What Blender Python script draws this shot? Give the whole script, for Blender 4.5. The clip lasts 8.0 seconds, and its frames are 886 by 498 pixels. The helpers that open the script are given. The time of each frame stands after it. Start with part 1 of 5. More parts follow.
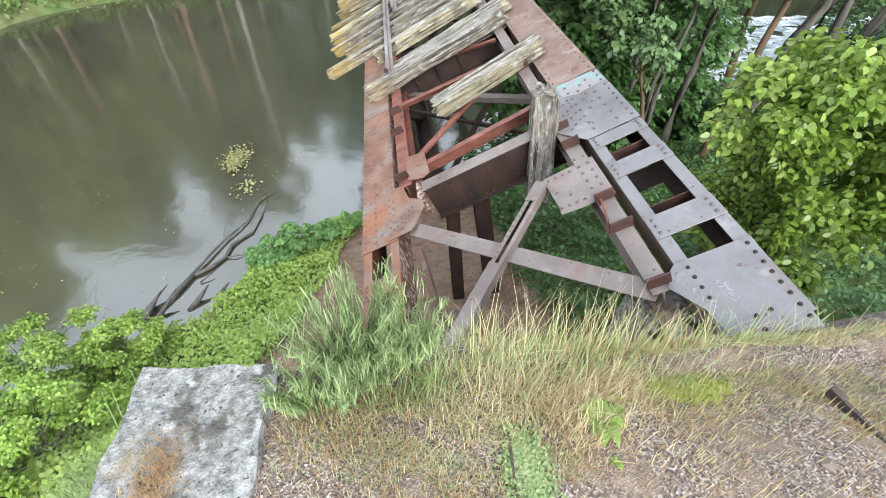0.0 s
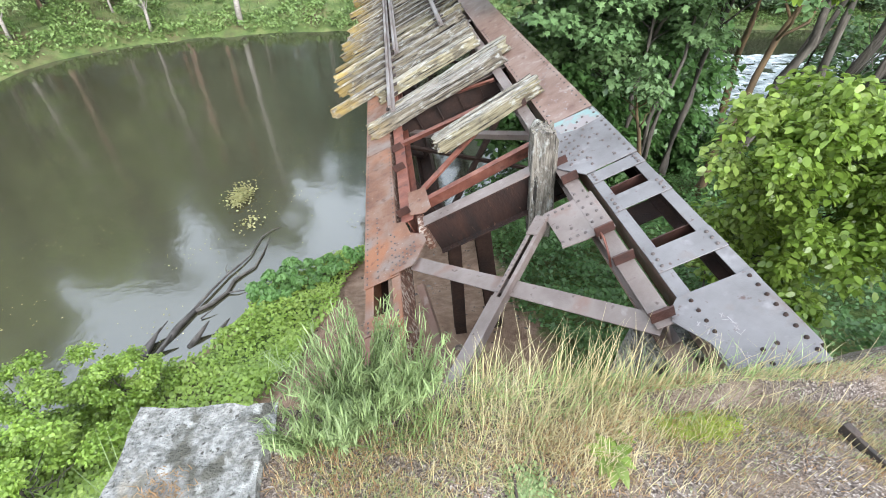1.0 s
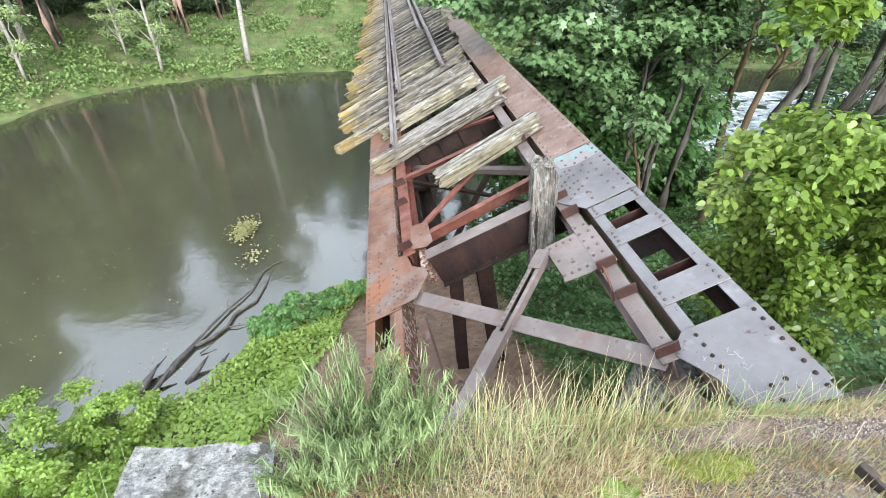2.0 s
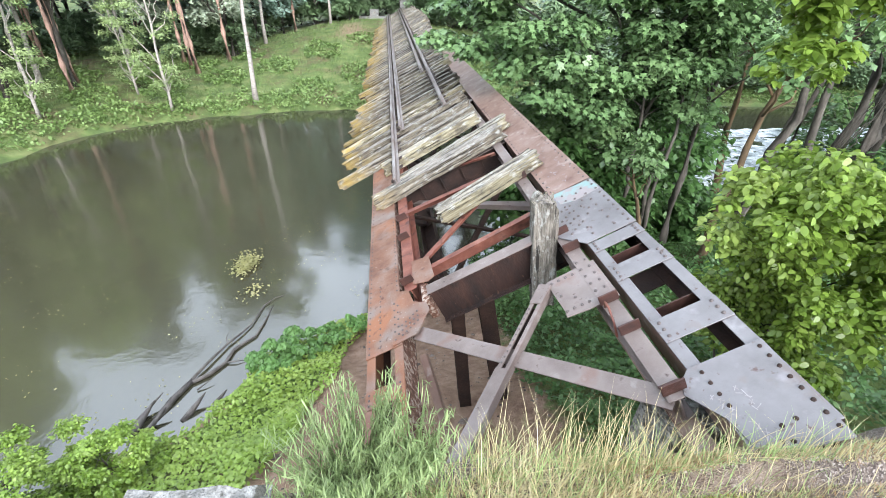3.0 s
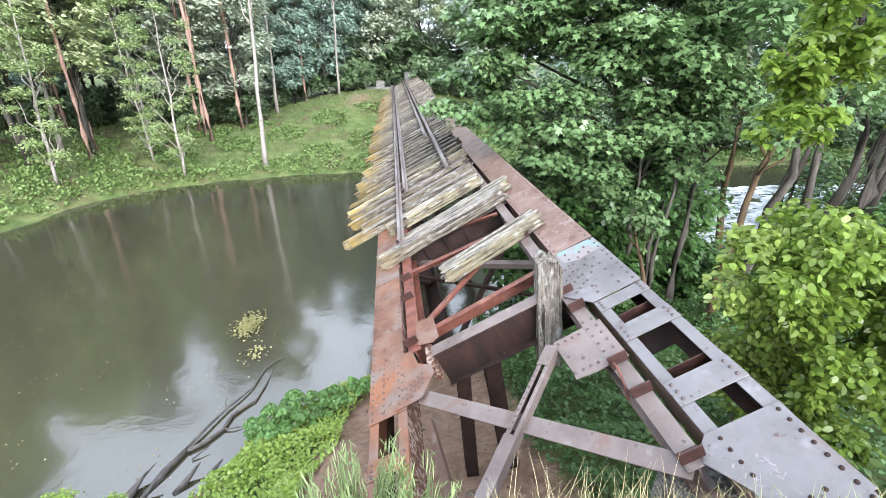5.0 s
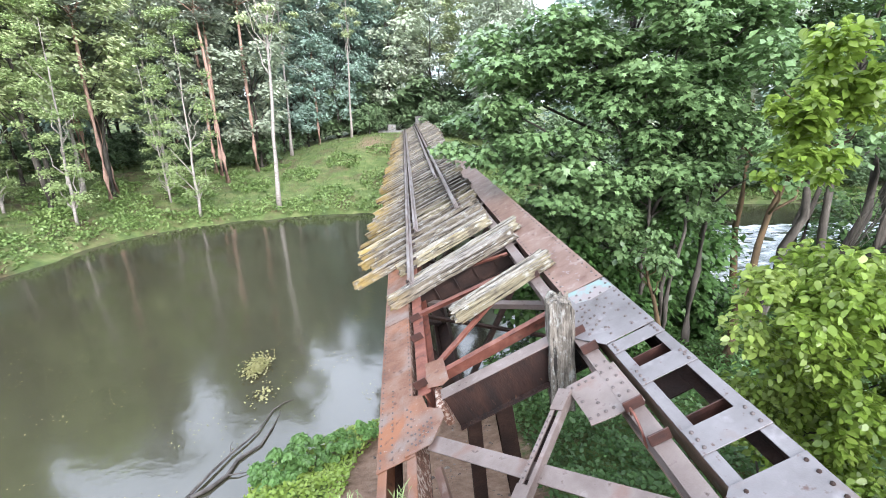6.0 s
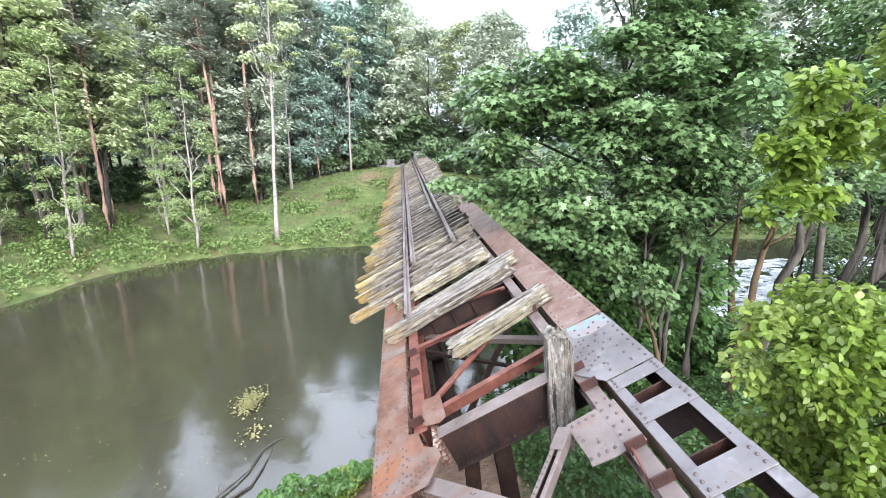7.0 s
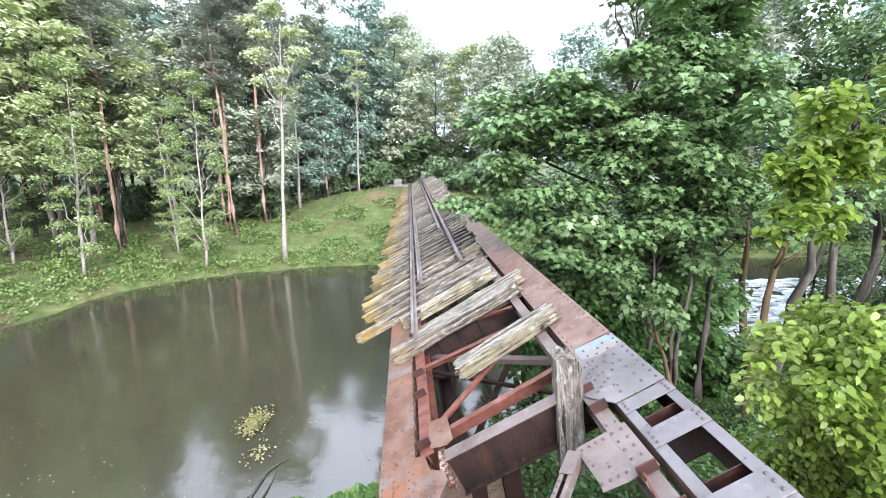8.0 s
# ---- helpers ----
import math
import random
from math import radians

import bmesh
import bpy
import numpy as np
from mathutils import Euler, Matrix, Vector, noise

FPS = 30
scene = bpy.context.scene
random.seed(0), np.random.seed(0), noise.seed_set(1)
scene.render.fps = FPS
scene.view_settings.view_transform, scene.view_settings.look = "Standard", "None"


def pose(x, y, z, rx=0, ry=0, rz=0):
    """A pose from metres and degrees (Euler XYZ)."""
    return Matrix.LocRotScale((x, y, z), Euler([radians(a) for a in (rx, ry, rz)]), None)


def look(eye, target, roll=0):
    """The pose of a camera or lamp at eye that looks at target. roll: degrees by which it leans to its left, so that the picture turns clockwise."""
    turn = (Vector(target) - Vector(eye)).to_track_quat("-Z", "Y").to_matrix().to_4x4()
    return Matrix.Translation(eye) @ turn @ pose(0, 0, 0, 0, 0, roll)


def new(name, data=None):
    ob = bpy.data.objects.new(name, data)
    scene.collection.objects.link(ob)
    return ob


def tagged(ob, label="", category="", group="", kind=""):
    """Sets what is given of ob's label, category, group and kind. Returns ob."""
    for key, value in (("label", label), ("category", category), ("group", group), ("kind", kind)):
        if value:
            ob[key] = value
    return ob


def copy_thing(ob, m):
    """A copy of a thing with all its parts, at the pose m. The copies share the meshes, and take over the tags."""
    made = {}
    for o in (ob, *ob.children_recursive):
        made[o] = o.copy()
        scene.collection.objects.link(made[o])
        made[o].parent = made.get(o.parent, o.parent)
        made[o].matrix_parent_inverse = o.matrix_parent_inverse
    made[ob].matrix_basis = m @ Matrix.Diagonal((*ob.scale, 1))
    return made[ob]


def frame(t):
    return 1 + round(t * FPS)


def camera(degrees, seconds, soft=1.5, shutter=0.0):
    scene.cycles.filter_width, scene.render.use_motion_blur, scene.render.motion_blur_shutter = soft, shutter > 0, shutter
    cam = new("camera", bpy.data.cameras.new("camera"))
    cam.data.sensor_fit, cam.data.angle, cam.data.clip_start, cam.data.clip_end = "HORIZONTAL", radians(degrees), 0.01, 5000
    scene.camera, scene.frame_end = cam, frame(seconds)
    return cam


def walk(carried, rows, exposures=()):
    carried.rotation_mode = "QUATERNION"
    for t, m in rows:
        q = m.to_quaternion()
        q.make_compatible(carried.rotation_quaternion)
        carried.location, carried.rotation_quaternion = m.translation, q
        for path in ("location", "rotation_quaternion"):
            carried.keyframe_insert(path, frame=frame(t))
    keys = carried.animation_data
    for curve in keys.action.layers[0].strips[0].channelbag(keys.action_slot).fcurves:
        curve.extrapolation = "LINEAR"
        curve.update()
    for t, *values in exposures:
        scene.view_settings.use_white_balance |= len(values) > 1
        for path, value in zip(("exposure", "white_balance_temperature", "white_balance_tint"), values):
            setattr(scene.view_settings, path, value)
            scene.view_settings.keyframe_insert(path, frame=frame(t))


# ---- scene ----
cam = camera(89.5, 8.0, soft=0.7)
PATH = [
    (0, pose(0.0, 0.0, 2.148, 46.59, -2.00, -6.98)),
    (0.5, pose(0.0, 0.0, 2.157, 48.68, -1.75, -6.63)),
    (1, pose(0.0, 0.0, 2.162, 50.88, -1.55, -7.09)),
    (1.5, pose(0.0, 0.0, 2.165, 52.84, -1.39, -6.99)),
    (2, pose(0.0, 0.0, 2.172, 55.12, -1.30, -6.99)),
    (3.5, pose(0.0, 0.0, 2.194, 61.19, -1.21, -6.78)),
    (4, pose(0.0, 0.0, 2.200, 62.70, -1.13, -6.93)),
    (5.5, pose(0.0, 0.0, 2.219, 69.42, -0.04, -6.11)),
    (6, pose(0.0, 0.0, 2.229, 71.91, 0.03, -5.42)),
    (6.5, pose(0.0, 0.0, 2.234, 74.07, 0.14, -5.55)),
    (7, pose(0.0, 0.0, 2.241, 76.15, -0.27, -5.67)),
    (7.5, pose(0.0, 0.0, 2.249, 77.70, -0.17, -5.15)),
    (8, pose(0.0, 0.0, 2.247, 78.56, -0.11, -4.79)),
]
walk(cam, PATH, exposures=[(0.0, 0.82, 6350, 10), (3.5, 0.98, 6200, 12), (8.0, 1.02, 6250, 17)])

# ---- light: an overcast summer day ----
world = bpy.data.worlds.new("overcast_sky")
scene.world = world
world.use_nodes = True
wn, wl = world.node_tree.nodes, world.node_tree.links
sky = wn.new("ShaderNodeTexSky")
sky.sky_type = "NISHITA"
sky.sun_disc = False
sky.sun_elevation, sky.sun_rotation = radians(32), radians(167.5)
sky.dust_density = 4.0
cloud = wn.new("ShaderNodeMix")
cloud.data_type = "RGBA"
cloud.inputs["Factor"].default_value = 0.8
puffs = wn.new("ShaderNodeTexNoise")
puffs.inputs["Scale"].default_value, puffs.inputs["Detail"].default_value = 2.4, 5
shade = wn.new("ShaderNodeValToRGB")
shade.color_ramp.elements[0].position, shade.color_ramp.elements[0].color = 0.36, (0.62, 0.70, 0.78, 1)
shade.color_ramp.elements[1].position, shade.color_ramp.elements[1].color = 0.62, (1.0, 1.1, 1.2, 1)
wl.new(puffs.outputs["Fac"], shade.inputs[0])
lift_up = wn.new("ShaderNodeVectorMath")
lift_up.operation = "SCALE"
lift_up.inputs["Scale"].default_value = 12.5
wl.new(shade.outputs[0], lift_up.inputs[0])
wl.new(lift_up.outputs[0], cloud.inputs["B"])
wl.new(sky.outputs[0], cloud.inputs["A"])
wl.new(cloud.outputs["Result"], wn["Background"].inputs["Color"])
wn["Background"].inputs["Strength"].default_value = 0.15

sun = new("sun", bpy.data.lights.new("sun", "SUN"))
sun.data.energy, sun.data.angle, sun.data.color = 3.3, radians(40), (1.0, 0.985, 0.97)
sun.matrix_world = look((4, -18, 11.5), (0, 0, 0))


# ---- materials ----
def mat(name, ramp, scale=4.0, rough=0.7, bump=0.3, bump_scale=30.0, metal=0.0, stretch=(1, 1, 1), vary=0.0, patches=None, coat=0.0, trans=0.0):
    """Noise through a colour ramp, a second noise for relief and roughness. ramp: rows of (position, colour). patches: (colour, scale, from, to) for stains.
    vary: brightness change by object or island; trans: light that passes through a leaf."""
    m = bpy.data.materials.new(name)
    m.use_nodes = True
    n, l = m.node_tree.nodes, m.node_tree.links
    b = n["Principled BSDF"]
    co = n.new("ShaderNodeTexCoord")
    mp = n.new("ShaderNodeMapping")
    mp.inputs["Scale"].default_value = stretch
    l.new(co.outputs["Object"], mp.inputs["Vector"])
    big = n.new("ShaderNodeTexNoise")
    big.inputs["Scale"].default_value, big.inputs["Detail"].default_value, big.inputs["Roughness"].default_value = scale, 8, 0.65
    l.new(mp.outputs[0], big.inputs["Vector"])
    cr = n.new("ShaderNodeValToRGB")
    while len(cr.color_ramp.elements) < len(ramp):
        cr.color_ramp.elements.new(0.5)
    for e, (p, c) in zip(cr.color_ramp.elements, ramp):
        e.position, e.color = p, (*c, 1)
    l.new(big.outputs["Fac"], cr.inputs[0])
    colour = cr.outputs[0]
    for pc, ps, p0, p1 in patches or ():
        pn = n.new("ShaderNodeTexNoise")
        pn.inputs["Scale"].default_value, pn.inputs["Detail"].default_value = ps, 6
        l.new(mp.outputs[0], pn.inputs["Vector"])
        mr = n.new("ShaderNodeMapRange")
        mr.inputs["From Min"].default_value, mr.inputs["From Max"].default_value = p0, p1
        l.new(pn.outputs["Fac"], mr.inputs["Value"])
        mx = n.new("ShaderNodeMix")
        mx.data_type = "RGBA"
        mx.inputs["B"].default_value = (*pc, 1)
        l.new(mr.outputs[0], mx.inputs["Factor"])
        l.new(colour, mx.inputs["A"])
        colour = mx.outputs["Result"]
    if vary:
        hsv = n.new("ShaderNodeHueSaturation")
        src = n.new("ShaderNodeNewGeometry")
        oi = n.new("ShaderNodeObjectInfo")
        add = n.new("ShaderNodeMath")
        l.new(src.outputs["Random Per Island"], add.inputs[0])
        l.new(oi.outputs["Random"], add.inputs[1])
        mr = n.new("ShaderNodeMapRange")
        mr.inputs["From Max"].default_value = 2.0
        mr.inputs["To Min"].default_value, mr.inputs["To Max"].default_value = 1 - vary, 1 + vary
        l.new(add.outputs[0], mr.inputs["Value"])
        l.new(mr.outputs[0], hsv.inputs["Value"])
        l.new(colour, hsv.inputs["Color"])
        colour = hsv.outputs[0]
    l.new(colour, b.inputs["Base Color"])
    b.inputs["Metallic"].default_value = metal
    b.inputs["Coat Weight"].default_value = coat
    fine = n.new("ShaderNodeTexNoise")
    fine.inputs["Scale"].default_value, fine.inputs["Detail"].default_value = bump_scale, 6
    l.new(mp.outputs[0], fine.inputs["Vector"])
    rr = n.new("ShaderNodeMapRange")
    rr.inputs["To Min"].default_value, rr.inputs["To Max"].default_value = max(0.05, rough - 0.15), min(1.0, rough + 0.15)
    l.new(fine.outputs["Fac"], rr.inputs["Value"])
    l.new(rr.outputs[0], b.inputs["Roughness"])
    if bump:
        bp = n.new("ShaderNodeBump")
        bp.inputs["Strength"].default_value, bp.inputs["Distance"].default_value = bump, 0.02
        l.new(fine.outputs["Fac"], bp.inputs["Height"])
        l.new(bp.outputs[0], b.inputs["Normal"])
    if trans:
        t = n.new("ShaderNodeBsdfTranslucent")
        l.new(colour, t.inputs["Color"])
        ms = n.new("ShaderNodeMixShader")
        ms.inputs[0].default_value = trans
        l.new(b.outputs[0], ms.inputs[1])
        l.new(t.outputs[0], ms.inputs[2])
        l.new(ms.outputs[0], n["Material Output"].inputs["Surface"])
    return m


BROWN = mat("brown_weathered_steel", [(0.3, (0.13, 0.07, 0.054)), (0.5, (0.2, 0.128, 0.102)), (0.7, (0.25, 0.19, 0.165))], 1.6, 0.5, 0.2, 60, patches=[((0.3, 0.25, 0.23), 5.0, 0.6, 0.72), ((0.1, 0.045, 0.032), 3.0, 0.58, 0.72)])
RUST = mat("rusted_paint", [(0.32, (0.085, 0.038, 0.025)), (0.48, (0.155, 0.074, 0.047)), (0.6, (0.19, 0.112, 0.082)), (0.75, (0.175, 0.132, 0.112))], 2.2, 0.5, 0.25, 60,
           patches=[((0.235, 0.098, 0.05), 0.8, 0.5, 0.64), ((0.185, 0.152, 0.136), 1.5, 0.52, 0.66), ((0.07, 0.03, 0.02), 8.0, 0.6, 0.72), ((0.27, 0.225, 0.2), 26.0, 0.66, 0.74)])
RED = mat("red_oxide_paint", [(0.3, (0.085, 0.028, 0.02)), (0.55, (0.175, 0.062, 0.042)), (0.75, (0.25, 0.125, 0.095))], 3.5, 0.55, 0.25, 70,
          patches=[((0.055, 0.022, 0.016), 6.0, 0.56, 0.7)])
GREY = mat("weathered_mauve_steel", [(0.3, (0.097, 0.088, 0.088)), (0.5, (0.147, 0.138, 0.141)), (0.7, (0.2, 0.191, 0.197))], 1.3, 0.45, 0.15, 70,
           patches=[((0.145, 0.105, 0.088), 2.4, 0.6, 0.77), ((0.085, 0.052, 0.044), 14.0, 0.63, 0.71), ((0.27, 0.255, 0.265), 5.0, 0.6, 0.8)])
# grey heads match their plate; their shading is painted in as darker colour
RIVET = mat("shaded_rivet_head", [(0.35, (0.05, 0.038, 0.036)), (0.65, (0.13, 0.106, 0.102))], 9.0, 0.5, 0.2, 60)
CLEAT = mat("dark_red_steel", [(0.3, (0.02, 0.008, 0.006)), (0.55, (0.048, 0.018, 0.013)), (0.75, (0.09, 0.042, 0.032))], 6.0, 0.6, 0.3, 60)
# rust, with the shade of inner and under faces darkened into both colours
DARK = mat("dark_rust_with_shade", [(0.3, (0.01, 0.006, 0.005)), (0.55, (0.034, 0.016, 0.011)), (0.75, (0.07, 0.036, 0.026))], 3.0, 0.75, 0.5, 40)
WEBRUST = mat("streaked_rust_with_shade", [(0.3, (0.01, 0.005, 0.004)), (0.5, (0.026, 0.011, 0.008)), (0.68, (0.048, 0.021, 0.014))], 4.0, 0.7, 0.5, 45, stretch=(1.0, 1.0, 0.35),
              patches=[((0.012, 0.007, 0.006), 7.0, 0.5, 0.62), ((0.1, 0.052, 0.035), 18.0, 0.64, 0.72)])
TAUPE = mat("taupe_weathered_steel", [(0.3, (0.1, 0.073, 0.064)), (0.5, (0.165, 0.132, 0.12)), (0.7, (0.215, 0.182, 0.172))], 1.5, 0.48, 0.2, 65,
            patches=[((0.14, 0.075, 0.055), 3.0, 0.56, 0.7), ((0.06, 0.036, 0.03), 12.0, 0.63, 0.72), ((0.26, 0.235, 0.225), 6.0, 0.6, 0.78)])
PIT = mat("flaking_rust", [(0.38, (0.06, 0.026, 0.016)), (0.5, (0.14, 0.062, 0.038)), (0.6, (0.34, 0.28, 0.235))], 16.0, 0.85, 0.8, 45)
TURQ = mat("faded_turquoise_paint", [(0.35, (0.235, 0.208, 0.21)), (0.5, (0.2, 0.27, 0.26)), (0.65, (0.18, 0.29, 0.28))], 7.0, 0.6, 0.2, 70, patches=[((0.24, 0.21, 0.21), 6.0, 0.47, 0.57)])


# ---- mesh helpers ----
def part(name, bm, material, parent, label=""):
    me = bpy.data.meshes.new(name)
    bm.to_mesh(me)
    bm.free()
    me.materials.append(material)
    ob = new(name, me)
    ob.parent = parent
    return tagged(ob, label)


def empty(name, m, label, category, group="", kind=""):
    ob = new(name)
    ob.matrix_world = m
    return tagged(ob, label, category, group, kind)


def box(bm, x0, x1, y0, y1, z0, z1, bevel=0.0, m=None):
    r = bmesh.ops.create_cube(bm, size=1)
    vs = r["verts"]
    for v in vs:
        v.co = Vector((x0 + (v.co.x + 0.5) * (x1 - x0), y0 + (v.co.y + 0.5) * (y1 - y0), z0 + (v.co.z + 0.5) * (z1 - z0)))
    if bevel:
        es = list({e for v in vs for e in v.link_edges})
        vs = [v for v in bmesh.ops.bevel(bm, geom=es, offset=bevel, segments=1, affect="EDGES")["verts"]]
    if m is not None:
        bmesh.ops.transform(bm, matrix=m, verts=vs)


def slab(bm, pts, z0, z1):
    """A plate with the outline pts (x, y), between two heights."""
    lo = [bm.verts.new((x, y, z0)) for x, y in pts]
    hi = [bm.verts.new((x, y, z1)) for x, y in pts]
    k = len(pts)
    bm.faces.new(hi)
    bm.faces.new(lo[::-1])
    for i in range(k):
        bm.faces.new((lo[i], lo[(i + 1) % k], hi[(i + 1) % k], hi[i]))
    bmesh.ops.recalc_face_normals(bm, faces=bm.faces)


def along(p, q, up=(0, 0, 1)):
    """A pose at p with y towards q, z near up; and the length."""
    p, q = Vector(p), Vector(q)
    y = (q - p).normalized()
    x = y.cross(Vector(up)).normalized()
    z = x.cross(y)
    return Matrix.Translation(p) @ Matrix((x, y, z)).transposed().to_4x4(), (q - p).length


def angle_bar(bm, p, q, w, d, t=0.012, up=(0, 0, 1), both=False):
    """A rolled section from p to q: a flat of width w and one web (or two) of depth d under it."""
    m, n = along(p, q, up)
    box(bm, -w / 2, w / 2, 0, n, -t, 0, 0, m)
    box(bm, -w / 2, -w / 2 + t, 0, n, -d, -t, 0, m)
    if both:
        box(bm, w / 2 - t, w / 2, 0, n, -d, -t, 0, m)


def i_beam(bm, p, q, w, d, t=0.016, up=(0, 0, 1)):
    m, n = along(p, q, up)
    box(bm, -w / 2, w / 2, 0, n, -t, 0, 0.003, m)
    box(bm, -w / 2, w / 2, 0, n, -d, -d + t, 0.003, m)
    box(bm, -t / 2, t / 2, 0, n, -d + t, -t, 0, m)


def tube(bm, pts, radii, sides=8):
    """A tapered limb through pts."""
    rings = []
    for i, p in enumerate(pts):
        a = Vector(pts[max(i - 1, 0)])
        b = Vector(pts[min(i + 1, len(pts) - 1)])
        q = (b - a).to_track_quat("Z", "Y")
        rings.append([bm.verts.new(Vector(p) + q @ Vector((radii[i] * math.cos(6.2832 * k / sides), radii[i] * math.sin(6.2832 * k / sides), 0))) for k in range(sides)])
    for r0, r1 in zip(rings, rings[1:]):
        for k in range(sides):
            f = bm.faces.new((r0[k], r0[(k + 1) % sides], r1[(k + 1) % sides], r1[k]))
            f.smooth = True
    bm.faces.new(rings[-1])
    bm.faces.new(rings[0][::-1])


# ---- the lie of the land ----
WATER = -5.5
RIVER = [(-0.6, 9.5), (-1.9, 8.75), (-3.15, 7.9), (-3.55, 7.0), (-4.25, 6.3), (-5.4, 5.9), (-6.6, 4.4), (-7.6, 1.0), (-10, -6), (-16, -20), (-40, -30), (-60, -10), (-40, 8),
         (-24, 16), (-18.6, 21), (-17.2, 26.8), (-13.6, 29.9), (-8.9, 31.9), (-2.5, 32.7), (4, 33), (14, 34), (30, 33), (60, 30), (62, 22), (30, 16), (18, 15), (10, 15.5), (4, 13), (1, 10.5)]
RA = np.array(RIVER)
RB = np.roll(RA, -1, 0)


def river_distance(x, y):
    """Metres from the shore, less than zero on the water; arrays."""
    p = np.stack([x, y], -1)[..., None, :]
    ab = RB - RA
    t = np.clip(((p - RA) * ab).sum(-1) / (ab * ab).sum(-1), 0, 1)
    dist = np.linalg.norm(p - RA - t[..., None] * ab, axis=-1).min(-1)
    yy, xx = np.asarray(y)[..., None], np.asarray(x)[..., None]
    cross = (RA[:, 1] > yy) != (RB[:, 1] > yy)
    xc = RA[:, 0] + (yy - RA[:, 1]) * (RB[:, 0] - RA[:, 0]) / (RB[:, 1] - RA[:, 1] + 1e-12)
    inside = (cross & (xx < xc)).sum(-1) % 2 == 1
    return np.where(inside, -dist, dist)


def smooth(a, b, v):
    t = np.clip((v - a) / (b - a), 0, 1)
    return t * t * (3 - 2 * t)


def land(x, y):
    """Height of the ground; arrays."""
    x, y = np.asarray(x, float), np.asarray(y, float)
    ds = river_distance(x, y)
    wob = 0.06 * np.sin(x * 3.1 + 1.3 * np.sin(y * 1.7)) + 0.05 * np.sin(y * 2.3 + x * 1.1)
    # the near embankment
    edge = 1.37 + 0.04 * np.sin(x * 4.0) - 0.03 * np.clip(x - 1.5, 0, 3)
    edge = edge - 0.11 * smooth(0.6, 1.9, x) * smooth(3.4, 2.3, x)
    dx = np.maximum(np.maximum(-1.15 - x, x - 5.0), 0)
    dy = np.maximum(y - edge, 0)
    dp = np.hypot(dx, dy)
    s = dp / (dp + np.maximum(ds, 0) + 1e-6)
    near = -5.4 * (0.55 * smooth(0.0, 0.16, s) + 0.45 * smooth(0.08, 1.0, s) ** 1.0)
    near = np.where(dp <= 0, 0.0, near) + wob * np.clip(dp, 0, 1) * 0.8
    flat = 0.02 * np.sin(x * 5 + y * 3) + 0.015 * np.sin(x * 9 - y * 7) - 0.06 * smooth(-0.5, 0.0, y - edge) - 0.16 * smooth(1.0, 2.0, x) * smooth(-0.95, 0.0, y - edge)
    near = near + np.where(dp <= 0, flat, 0)
    # the far bank, with the embankment at the end of the bridge
    far = -5.25 + 0.35 * smooth(0, 2, ds) + 0.05 * np.clip(ds, 0, 60) + wob * 2
    bank = smooth(-17, -1.5, x) * smooth(26, 3, x) * smooth(33, 53, y)
    far = far + bank * np.clip(-1.25 - far, 0, 10)
    z = np.where(y > 20, far, near)
    bed = WATER - 0.15 - 1.2 * smooth(0, 5, -ds)
    shore = smooth(-0.25, 0.35, ds)
    return np.where(ds < 0.35, bed * (1 - shore) + np.maximum(z, WATER + 0.12) * shore, np.maximum(z, WATER + 0.12))


def land_at(x, y):
    return float(land(np.array([x]), np.array([y]))[0])


GROUND = bpy.data.materials.new("ground_cover")


